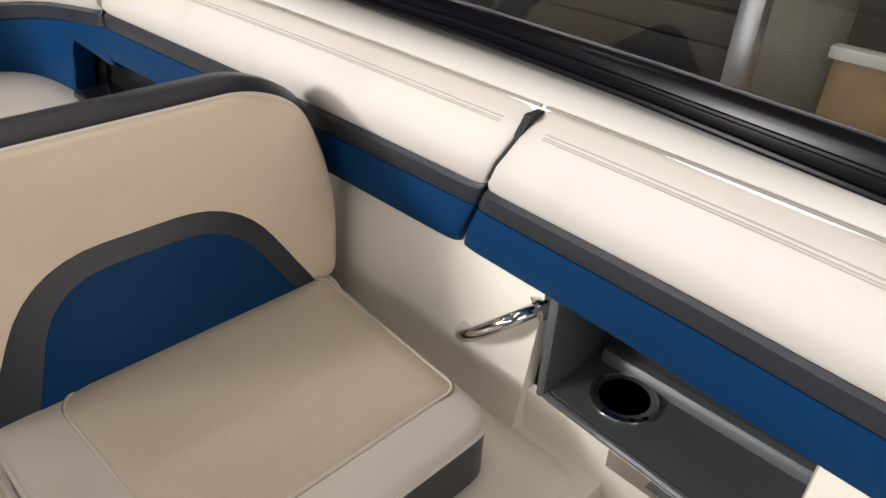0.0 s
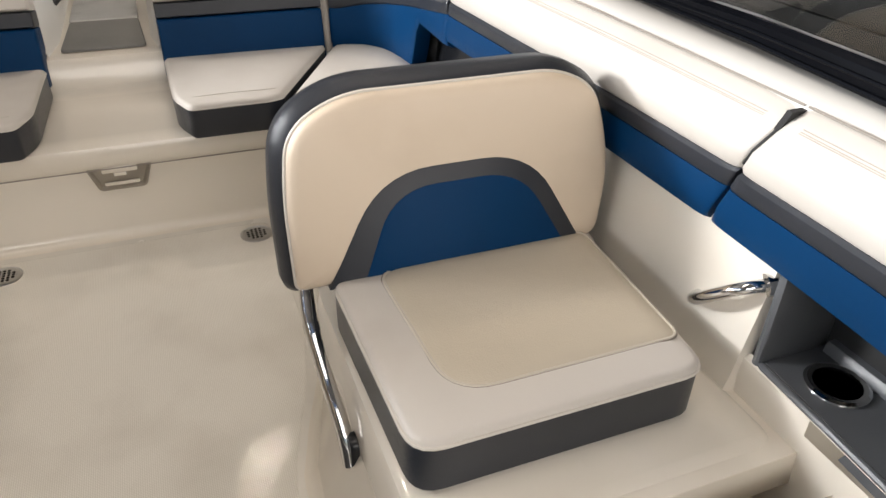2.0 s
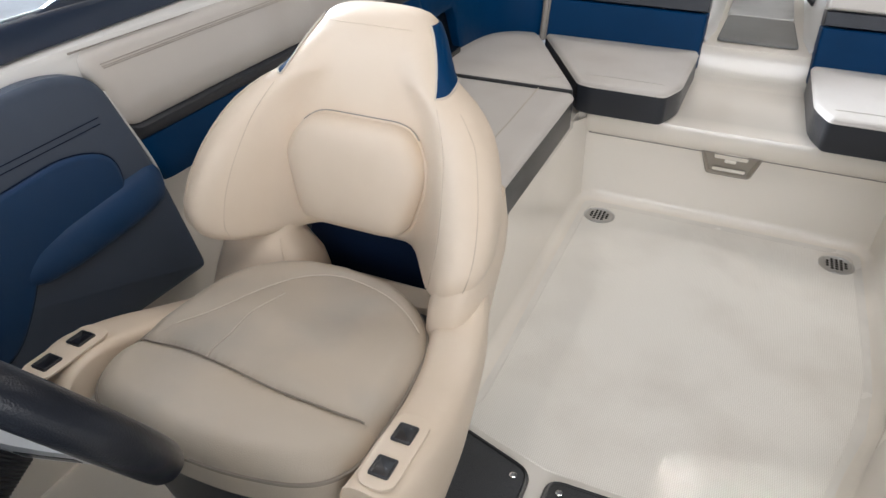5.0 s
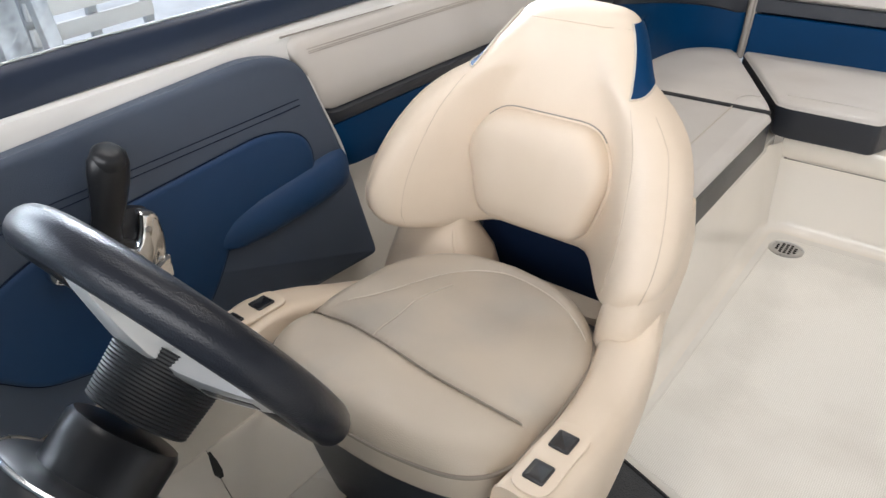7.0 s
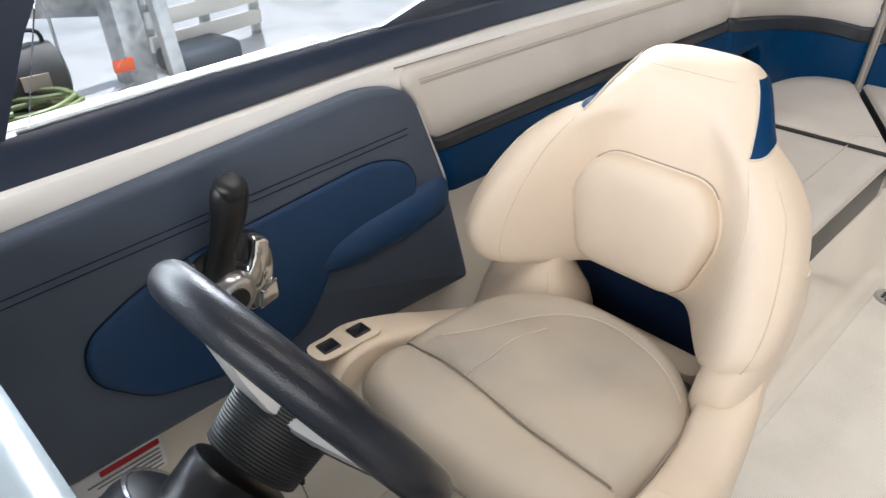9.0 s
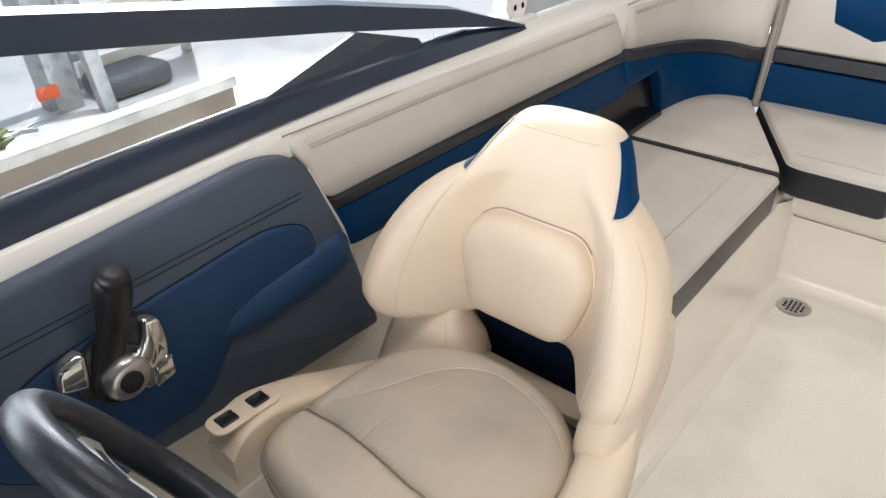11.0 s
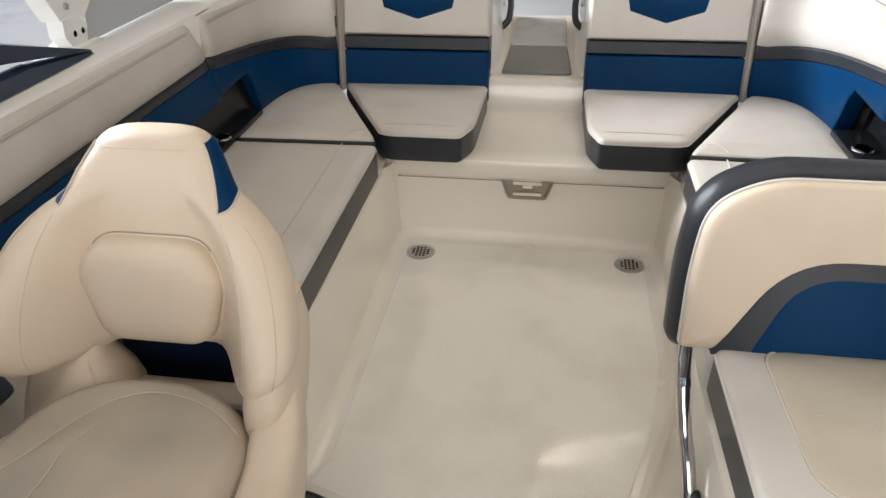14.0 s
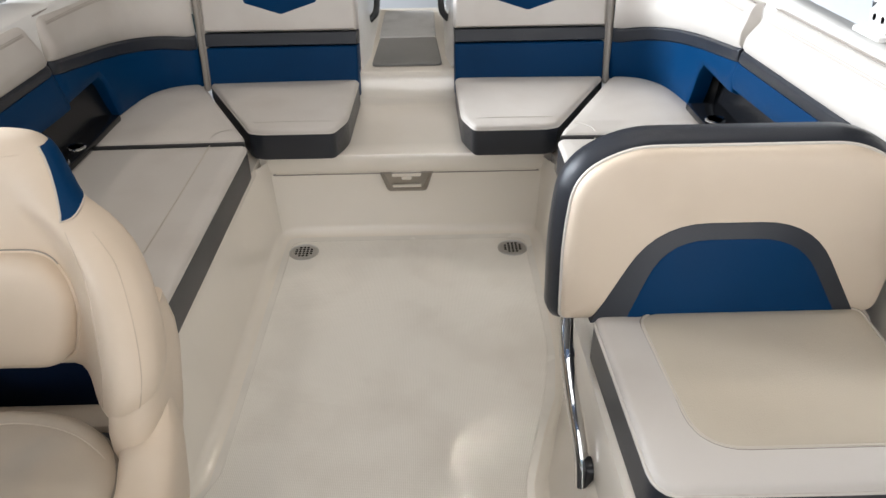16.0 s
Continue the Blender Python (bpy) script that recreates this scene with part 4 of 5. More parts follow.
for s in (-1, 1):
    # strut between wing and hip shell; the port one is the smooth outer side of the bucket
    if s < 0:
        rows = ((0.165, -1.195, 0.52, 0.035, 0.025), (0.166, -1.205, 0.49, 0.055, 0.034), (0.166, -1.225, 0.462, 0.062, 0.045), (0.147, -1.237, 0.43, 0.084, 0.056), (0.140, -1.25, 0.405, 0.092, 0.068), (0.142, -1.262, 0.37, 0.088, 0.085), (0.14, -1.27, 0.30, 0.09, 0.095))
    else:
        rows = ((0.212, -1.235, 0.60, 0.022, 0.050), (0.210, -1.245, 0.55, 0.032, 0.068), (0.207, -1.258, 0.51, 0.036, 0.078), (0.203, -1.268, 0.475, 0.036, 0.084), (0.199, -1.268, 0.445, 0.036, 0.080), (0.195, -1.268, 0.415, 0.036, 0.076), (0.186, -1.265, 0.37, 0.035, 0.072), (0.160, -1.26, 0.28, 0.035, 0.07))
    rings = []
    for o, y, z, a, b in rows:
        rings.append([(HX + s * (o + a * math.copysign(abs(math.cos(t)) ** 0.7, math.cos(t))), y + b * math.copysign(abs(math.sin(t)) ** 0.7, math.sin(t)), z) for t in [2 * math.pi * (k + 0.5) / 24 for k in range(24)]])
    part("strut", loft(rings), CREAM, hs)
    if s < 0:
        part("strut_piping", tube(smooth_path([(HX + s * x, y, z) for x, y, z in ((0.128, -1.238, 0.48), (0.110, -1.262, 0.455), (0.088, -1.285, 0.43), (0.072, -1.309, 0.405), (0.06, -1.33, 0.38))]), 0.003, 6), CREAM, hs)
    # hip shell with switch pads
    ox, oy = (-0.018, -0.044) if s < 0 else (0.007, -0.019)
    rows = [(0.185, -1.22, 0.365, 0.036), (0.205, -1.28, 0.378, 0.038), (0.220, -1.36, 0.405, 0.038), (0.229, -1.43, 0.433, 0.037), (0.233, -1.49, 0.451, 0.036), (0.233, -1.525, 0.456, 0.036), (0.230, -1.565, 0.450, 0.034), (0.226, -1.592, 0.425, 0.030), (0.223, -1.603, 0.38, 0.026), (0.22, -1.60, 0.33, 0.024)]
    rows = [(o + ox, y + oy, z if s < 0 else max(z, 0.43 + 0.08 * max(0, -y - 1.25)) + 0.075 * max(0.0, min(1.0, (y + 1.38) / 0.15)), w) for o, y, z, w in rows]
    rows = rows[:-2] if s < 0 else rows
    fine = smooth_path([r[:3] for r in rows], 4)
    rows = [(*p, float(np.interp(k / 4, range(len(rows)), [r[3] for r in rows]))) for k, p in enumerate(fine)]
    rings = []
    for o, y, z, w in rows:
        dz = z - (0.20 if s > 0 else max(0.20, min(z - 0.05, 0.20 + 1.5 * max(0.0, -y - 1.44))))
        rings.append([(HX + s * (o + e * w), y, z - v * dz) for e, v in ((-1, 1), (-1, 0.12), (-0.94, 0.06), (-0.8, 0.022), (-0.5, 0.0), (0.0, -0.006), (0.5, 0.0), (0.8, 0.022), (0.94, 0.06), (1, 0.12), (1.0, 0.3), (0.95 if s < 0 else 0.7, 0.6), (1.0 if s < 0 else 0.1, 1))])
    part("hip_shell", loft(rings), CREAM, hs)
    fr = rounded([(-0.022, -0.062), (0.022, -0.062), (0.022, 0.05), (-0.022, 0.05)], 0.02, 5)
    fm = pose(HX + s * (0.232 + ox), -1.535 + oy, 0.4565, -2, 0, 0)
    sp = part("switch_plate", pillow(fr, [(0, 0), (0, 0.003), (0.003, 0.0042)], fm), CREAM, hs, "cream switch plate")
    for dy in (0.018, -0.034):
        part("switch", pillow(rounded([(-0.012, dy - 0.014), (0.012, dy - 0.014), (0.012, dy + 0.014), (-0.012, dy + 0.014)], 0.003), [(0, 0.003), (0, 0.006), (0.002, 0.007), (0.006, 0.0055)], fm), PLASTIC, sp)

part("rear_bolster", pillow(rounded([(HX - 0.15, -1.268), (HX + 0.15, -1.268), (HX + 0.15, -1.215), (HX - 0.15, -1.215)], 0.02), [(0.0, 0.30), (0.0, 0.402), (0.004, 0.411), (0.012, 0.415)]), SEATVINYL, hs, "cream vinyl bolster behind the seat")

# seat pan: one dished cushion with sunk seams
SX = -0.485
som = pose(SX, 0, 0)
half = [(0.0, -1.268), (0.075, -1.278), (0.135, -1.312), (0.172, -1.372), (0.183, -1.45), (0.186, -1.53), (0.180, -1.585), (0.145, -1.622), (0.075, -1.640), (0.0, -1.645)]
edge = smooth_path(half + [(-x, y) for x, y in half[-2::-1]], 14)[:-1]
ROLL = smooth_path([(-0.19, -1.505), (-0.165, -1.522), (-0.10, -1.522), (-0.02, -1.528), (0.06, -1.537), (0.13, -1.537), (0.19, -1.53)], 8)
ARCH = smooth_path([(-0.15, -1.50), (-0.115, -1.44), (-0.078, -1.365), (-0.036, -1.322), (0.02, -1.306), (0.104, -1.327), (0.172, -1.372)], 8)
PLEAT = smooth_path([(-0.045, -1.375), (-0.062, -1.43), (-0.060, -1.48), (-0.063, -1.525)], 6)


def seam_gap(x, y, line):
    return min((x - p.x) ** 2 + (y - p.y) ** 2 for p in line) ** 0.5


def seat_z(x, y, e):
    """Height of the seat skin; e is the distance from its edge."""
    z = 0.469 - 0.30 * x * x - 0.032 * (1 - math.sqrt(1 - (1 - min(e, 0.032) / 0.032) ** 2))
    z -= 0.006 * math.exp(-((x - 0.01) ** 2 + (y + 1.42) ** 2) / 0.008)
    r = seam_gap(x, y, ROLL)
    z -= 0.004 * math.exp(-(r / 0.005) ** 2) + 0.006 * math.exp(-(r / 0.018) ** 2)
    r = seam_gap(x, y, ARCH)
    z -= 0.0016 * math.exp(-(r / 0.005) ** 2) + 0.002 * math.exp(-(r / 0.016) ** 2)
    r = seam_gap(x, y, PLEAT)
    z -= 0.0008 * math.exp(-(r / 0.005) ** 2)
    return z + 0.0012 * math.sin(38 * x + 3 * math.sin(21 * y)) * min(1, e / 0.05)


SC = Vector((0.0, -1.46))
rings = [[(SX + p.x * 0.97, SC.y + (p.y - SC.y) * 0.97, 0.392) for p in edge], [(SX + p.x, p.y, 0.41) for p in edge]]
for k in range(88):
    f = 1 - (k / 88) ** 1.15
    ring = []
    for p in edge:
        d = Vector((p.x, p.y)) - SC
        x, y = SC + d * f
        ring.append((SX + x, y, seat_z(x, y, (1 - f) * d.length)))
    rings.append(ring)
part("seat_pad", loft(rings), SEATVINYL, hs, "greyish cream vinyl seat cushion")


def on_seat(line, lift):
    out = []
    for p in line:
        d = Vector((p[0], p[1])) - SC
        q = max((Vector((v.x, v.y)) - SC for v in edge), key=lambda v: v.normalized().dot(d.normalized()))
        out.append((SX + p[0], p[1], seat_z(p[0], p[1], max(0.0, q.length - d.length)) + lift))
    return out


part("roll_seam", tube(on_seat(ROLL[3:-3], 0.0036), 0.0013, 6), PIPESHADE, hs)
part("rear_seam", tube(on_seat(ARCH[2:-2], 0.0005), 0.0011, 6), THREAD, hs)
part("pleat_seam", tube(on_seat(PLEAT, 0.0008), 0.0010, 6), THREAD, hs)
part("seat_piping", tube([(SX + p.x, p.y, 0.434) for p in edge], 0.003, 6, closed=True), PIPESHADE, hs)
part("seat_box", pillow(rounded([(-0.2, -1.24), (0.2, -1.24), (0.2, -1.66), (-0.2, -1.66)], 0.07), [(0.11, 0.185), (0.09, 0.20), (0.075, 0.26), (0.06, 0.33), (0.045, 0.385), (0.04, 0.41)], som), GREY, hs, "charcoal vinyl seat underside")
part("pedestal", turned([(0.16, 0.0), (0.155, 0.012), (0.06, 0.02), (0.052, 0.05), (0.052, 0.17), (0.08, 0.18)], pose(HX, -1.40, -0.004)), SATIN, hs, "satin metal pedestal")
hs.matrix_world = Matrix.Translation((-0.021, 0.024, 0.008)) @ hs.matrix_world


# ---------------------------------------------------------------- helm: wheel and column
SILVER = material("brushed_silver", (0.74, 0.75, 0.75), 0.34, metal=0.7, mottle=0.05)
BELLOWS = material("matt_black_rubber", (0.02, 0.021, 0.024), 0.5, mottle=0.1)
WC = Vector((-0.4905, -1.7803, 0.688))
ax = Vector((-0.017, 0.868, 0.496)).normalized()
u = Vector((0.9998, 0.0195, 0.0))
wm = axes(WC, u, ax.cross(u))
sw = thing("steering_wheel", WC - ax * 0.08, "black grained steering wheel with silver spokes on its column", "steering wheel")
part("rim", tube([wm @ Vector((0.1322 * math.cos(a), 0.1322 * math.sin(a), 0)) for a in [2 * math.pi * k / 56 for k in range(56)]], 0.0175, 18, closed=True), BLACK, sw)
for a0 in (0, 180, 270):
    a = radians(a0)
    d, p = Vector((math.cos(a), math.sin(a), 0)), Vector((-math.sin(a), math.cos(a), 0))
    rows = ((-0.004, 0.026, -0.019, 0.0085), (0.04, 0.023, -0.020, 0.0085), (0.06, 0.018, -0.019, 0.0065), (0.080, 0.015, -0.017, 0.005), (0.100, 0.013, -0.014, 0.004), (0.122, 0.013, -0.008, 0.003), (0.128, 0.015, -0.004, 0.003))
    part("spoke", loft([[wm @ (d * r + p * (w * c) + Vector((0, 0, z + h * e))) for c, e in ((-1, -1), (-0.8, -1.3), (0.8, -1.3), (1, -1), (1, 1), (0.8, 1.3), (-0.8, 1.3), (-1, 1))] for r, w, z, h in rows]), SILVER, sw, "brushed silver spoke")
    if a0 == 270:
        continue
    part("spoke_slot", loft([[wm @ (d * r + p * (0.005 * c) + Vector((0, 0, z + h * e))) for c, e in ((-1, -1), (1, -1), (1, 1), (-1, 1))] for r, z, h in ((0.052, -0.0195, 0.0102), (0.08, -0.017, 0.0072), (0.10, -0.014, 0.0058))]), PLASTIC, sw)
part("hub", turned([(0.030, -0.028), (0.034, -0.020), (0.032, -0.012), (0.02, -0.008), (0.002, -0.007)], wm), PLASTIC, sw)
ca = Vector((-0.045, 0.805, 0.592)).normalized()
bmx = axes(WC + Vector((-0.002, 0.0015, -0.0045)), u, ca.cross(u))
col = []
for k in range(20):
    col += [(0.0480 - 0.0003 * k, -0.014 - 0.0029 * k), (0.0467 - 0.0003 * k, -0.0155 - 0.0029 * k)]
part("bellows", turned(col, bmx, 28), BELLOWS, sw, "finely ribbed black rubber bellows")
# white console gelcoat with the sky's reflection put in as blue-grey
DASH = material("sky_tinted_gelcoat", (0.19, 0.225, 0.24), 0.24, mottle=0.04, coat=0.1)
hc = thing("helm_console", (-0.55, -2.0, 0.0), "white helm console with a black column shroud", "helm console")
cm = axes(WC - ca * 0.081 + Vector((-0.005, 0.0015, -0.0045)), u, ca.cross(u))
part("column_shroud", turned([(0.046, -0.09), (0.046, -0.006), (0.043, -0.001), (0.036, 0.0)], cm, 32), PLASTIC, hc)
part("shroud_collar", turned([(0.088, -0.17), (0.078, -0.058), (0.071, -0.046), (0.060, -0.042), (0.045, -0.041)], cm, 32), PLASTIC, hc)
part("collar_trim", tube([cm @ Vector((0.0735 * math.cos(a), 0.0735 * math.sin(a), -0.047)) for a in [2 * math.pi * k / 40 for k in range(40)]], 0.0022, 6, closed=True), SATIN, hc, "thin bright trim ring")
part("dash_face", loft([[(-0.86, y, z), (-0.20, y, z)] for y, z in ((-2.02, 0.06), (-2.0, 0.40), (-1.985, 0.60), (-1.972, 0.70), (-1.962, 0.742), (-1.962, 0.756), (-1.97, 0.766), (-1.985, 0.770), (-2.2, 0.785), (-2.6, 0.79))], ring_closed=False), DASH, hc)
dsec = [(-2.02, 0.06), (-2.0, 0.40), (-1.985, 0.60), (-1.972, 0.70), (-1.962, 0.745), (-1.97, 0.764), (-2.2, 0.785), (-2.6, 0.79), (-2.6, 0.06)]
part("dash_side", loft([[(x, y, z) for y, z in dsec] for x in (-0.198, -0.215)]), DASH, hc)

# ---------------------------------------------------------------- helm side panel and throttle
hp = thing("helm_side_panel", (-0.89, -1.6, 0.34), "charcoal and blue vinyl side panel with a moulded armrest", "side panel")
pm = axes((-0.893, -1.22, 0.0), (0.045, -1, 0), (0, 0, 1)) @ Matrix.Diagonal((1, 1, -1, 1))   # local x runs forward
panel_o = rounded([(-0.072, 0.302), (0.0, 0.55), (0.075, 0.722), (0.16, 0.745), (0.9, 0.70), (0.9, 0.372), (0.40, 0.358), (0.16, 0.322)], [0.02, 0.06, 0.06, 0.06, 0.02, 0.02, 0.05, 0.05], 6)
# glare haze sits in the colours of backing, inlay and armrest
part("backing", pillow(panel_o, [(0, -0.012), (0, 0.006), (0.004, 0.010), (0.012, 0.012)], pm), HAZENAVY, hp)
inl = rounded([(0.08, 0.475), (0.075, 0.60), (0.16, 0.635), (0.45, 0.615), (0.545, 0.60), (0.63, 0.56), (0.635, 0.50), (0.57, 0.435), (0.45, 0.40), (0.33, 0.40), (0.285, 0.455), (0.26, 0.50)], [0.03, 0.05, 0.05, 0.05, 0.04, 0.03, 0.03, 0.03, 0.04, 0.04, 0.03, 0.03], 5)
part("inlay", pillow(inl, [(0, 0.008), (0, 0.015), (0.003, 0.018), (0.008, 0.019)], pm), HAZEBLUE, hp, "blue vinyl inlay")
part("inlay_seam", tube([pm @ Vector((p.x, p.y, 0.0135)) for p in inset(inl, -0.001)], 0.0013, 6, closed=True), SHADESEAMNAVY, hp)
part("armrest", loft([[pm @ Vector((x, zc + rz * math.sin(a) - 0.006 * math.cos(a), 0.012 + rd * max(0.0, math.cos(a)))) for a in [math.pi * k / 10 - math.pi / 2 for k in range(11)]] for x, zc, rz, rd in ((0.0, 0.520, 0.022, 0.008), (0.008, 0.520, 0.032, 0.014), (0.03, 0.519, 0.036, 0.019), (0.10, 0.514, 0.037, 0.021), (0.20, 0.508, 0.035, 0.019), (0.25, 0.505, 0.028, 0.014), (0.28, 0.503, 0.016, 0.007), (0.29, 0.503, 0.006, 0.003))]), HAZEBLUE, hp, "blue vinyl armrest roll")
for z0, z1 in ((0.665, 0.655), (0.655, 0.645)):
    part("stitch_line", tube([pm @ Vector((x, z0 + (z1 - z0) * x / 0.6 - (0.03 if x < 0.09 else 0), 0.0125)) for x in (0.09, 0.2, 0.4, 0.6, 0.88)], 0.0008, 5), SHADESEAMNAVY, hp)
part("edge_trim", tube(smooth_path([pm @ Vector((x, z, 0.002)) for x, z in ((-0.016, 0.50), (-0.003, 0.55), (0.028, 0.62), (0.060, 0.69))]), 0.0036, 8), WHITEPAINT, hp, "white edge trim")

tc = thing("throttle_control", (-0.87, -1.62, 0.5), "chrome and black throttle lever on the helm side panel", "throttle")
tm = axes((-0.848, -1.664, 0.546), (0, -1, 0), (0, 0, 1)) @ Matrix.Diagonal((1, 1, -1, 1))
part("base_plate", pillow(rounded([(-0.065, -0.030), (-0.02, -0.046), (0.05, -0.02), (0.06, 0.03), (0.04, 0.06), (-0.04, 0.075), (-0.068, 0.06)], 0.018), [(0, -0.03), (0, 0.0), (0.004, 0.003)], tm), PLASTIC, tc, "black moulded base")
part("aft_cover", pillow(rounded([(-0.058, -0.036), (-0.022, -0.044), (-0.006, 0.012), (-0.034, 0.034), (-0.041, 0.072), (-0.066, 0.062), (-0.070, 0.02)], [0.012, 0.012, 0.02, 0.02, 0.008, 0.012, 0.02]), [(0, -0.01), (0, 0.009), (0.003, 0.014), (0.008, 0.016)], tm), CHROME, tc, "polished curved cover")
part("cover_step", pillow(rounded([(-0.066, -0.034), (-0.034, -0.042), (-0.038, -0.012), (-0.066, 0.0)], 0.006), [(0, 0.0), (0, 0.017), (0.003, 0.020)], tm), CHROME, tc)
part("forward_cover", pillow(rounded([(0.042, 0.008), (0.082, 0.022), (0.078, 0.056), (0.036, 0.066)], [0.01, 0.014, 0.02, 0.012]), [(0, -0.01), (0, 0.008), (0.003, 0.012), (0.008, 0.0135)], tm), CHROME, tc, "polished forward cover")
part("boss", turned([(0.034, -0.01), (0.034, 0.014), (0.031, 0.022), (0.026, 0.027), (0.018, 0.029)], tm), SATIN, tc)
part("button", turned([(0.0165, 0.027), (0.0155, 0.032), (0.002, 0.0335)], tm), PLASTIC, tc, "black trim button")
part("hub_ring", turned([(0.044, -0.01), (0.044, 0.006), (0.040, 0.010), (0.036, 0.0105)], tm), PLASTIC, tc)
part("hand_grip", loft([[tm @ Vector((x + w * c, z, d + w2 * e)) for c, e in [(math.cos(2 * math.pi * k / 14), math.sin(2 * math.pi * k / 14)) for k in range(14)]] for x, z, d, w, w2 in ((0.012, 0.0, 0.004, 0.026, 0.006), (0.010, 0.03, 0.006, 0.025, 0.008), (0.004, 0.06, 0.010, 0.021, 0.010), (-0.004, 0.09, 0.018, 0.022, 0.012), (-0.010, 0.12, 0.024, 0.025, 0.015), (-0.013, 0.145, 0.027, 0.026, 0.017), (-0.014, 0.160, 0.028, 0.023, 0.016), (-0.014, 0.170, 0.028, 0.014, 0.010))]), PLASTIC, tc, "black throttle lever")
part("knob_cap", turned([(0.020, -0.004), (0.019, 0.006), (0.014, 0.012), (0.006, 0.0145), (0.001, 0.015)], tm @ Matrix.Translation((-0.014, 0.158, 0.030)) @ Matrix.Rotation(radians(-60), 4, "X")), PLASTIC, tc, "glossy black lever cap")
for w_, v_ in ((-0.046, 0.045), (-0.054, -0.004)):
    part("cover_screw", turned([(0.004, 0.014), (0.004, 0.0175), (0.002, 0.018)], tm @ Matrix.Translation((w_, v_, 0)), 10), SATIN, tc)

# cove between the liner wall and the sole under the helm, in two lengths with a rubber pull at the joint
for y0, y1 in ((-1.95, -1.584), (-1.582, -1.15)):
    structure("trim_cove", loft([[(x, y, z) for x, z in ((-0.915, 0.110), (-0.905, 0.112), (-0.899, 0.106), (-0.885, 0.070), (-0.862, 0.030), (-0.835, 0.009), (-0.80, 0.003), (-0.80, -0.01), (-0.915, -0.01))] for y in (y0, y0 + 0.003, y1 - 0.003, y1)]), GEL, "cream gelcoat cove along the foot of the helm liner", "trim")
pb = thing("rubber_pull", (-0.885, -1.582, 0.08), "small black rubber pull tab on the liner cove", "pull tab")
part("tab", loft([[(x + 0.007 * nx, -1.582 + w * e, z + 0.007 * nx) for e, nx in ((-1, -0.4), (1, -0.4), (0.6, 1), (-0.6, 1))] for x, z, w in ((-0.905, 0.107, 0.002), (-0.894, 0.092, 0.006), (-0.886, 0.072, 0.009), (-0.880, 0.062, 0.003))]), GASKET, pb)

# warning label on the liner below
wl = thing("warning_label", (-0.905, -1.82, 0.28), "white warning label with a red header on the liner", "label")
lm = axes((-0.900, -1.783, 0.266), (0.03, -1, 0), (0, 0, 1)) @ Matrix.Diagonal((1, 1, -1, 1))
part("film", pillow(rounded([(0, 0), (0.13, 0), (0.13, 0.06), (0, 0.06)], 0.003), [(0, 0.0), (0, 0.001)], lm), LABEL, wl)
part("header", pillow(rounded([(0.004, 0.046), (0.09, 0.046), (0.09, 0.057), (0.004, 0.057)], 0.003), [(0, 0.0), (0, 0.0016)], lm), RED, wl, "red header bar")
tx = bpy.data.curves.new("danger_word", "FONT")
tx.body, tx.size, tx.extrude, tx.align_x = "DANGER", 0.0115, 0.0004, "CENTER"
tob = bpy.data.objects.new("danger_word", tx)
scene.collection.objects.link(tob)
bpy.context.view_layer.update()
wme = bpy.data.meshes.new_from_object(tob.evaluated_get(bpy.context.evaluated_depsgraph_get()))
bpy.data.objects.remove(tob)
wbm = bmesh.new()
wbm.from_mesh(wme)
part("word", placed(wbm, axes((-0.898, -1.830, 0.3135), (-0.03, 1, 0), (0, 0, 1))), LABEL, wl, "white printed word")
for k in range(5):
    part("text_bar", placed(box(0.006, 0.11 - 0.012 * (k % 3), 0.037 - 0.008 * k, 0.040 - 0.008 * k, 0, 0.0016), lm), INK, wl)


# ---------------------------------------------------------------- sole hatches forward
def hatch(poly, label):
    t = thing("sole_mat", (sum(p[0] for p in poly) / len(poly), sum(p[1] for p in poly) / len(poly), 0), label, "floor mat", "snap-in sole mats")
    o = rounded(poly, 0.03)
    part("carpet", pillow(o, [(0.0, 0.001), (0.0, 0.006), (0.004, 0.009)]), MAT, t)
    part("binding", tube([(p.x, p.y, 0.006) for p in inset(o, 0.004)], 0.0055, 6, closed=True), PLASTIC, t, "black bound edge")
    for i in range(len(poly)):
        q = inset(o, 0.028)[i * 6 + 3]
        part("snap", turned([(0.007, 0.008), (0.007, 0.011), (0.004, 0.0125), (0.001, 0.0125)], pose(q.x, q.y, 0), 12), CHROME, t)


hatch([(-0.40, -1.065), (-0.222, -1.125), (-0.222, -1.9), (-0.70, -1.9), (-0.72, -1.20)], "dark grey snap-in carpet mat on the sole under the helm seat")
hatch([(-0.190, -1.125), (0.268, -1.118), (0.268, -1.95), (-0.190, -1.95)], "dark grey snap-in carpet mat on the walkway sole")


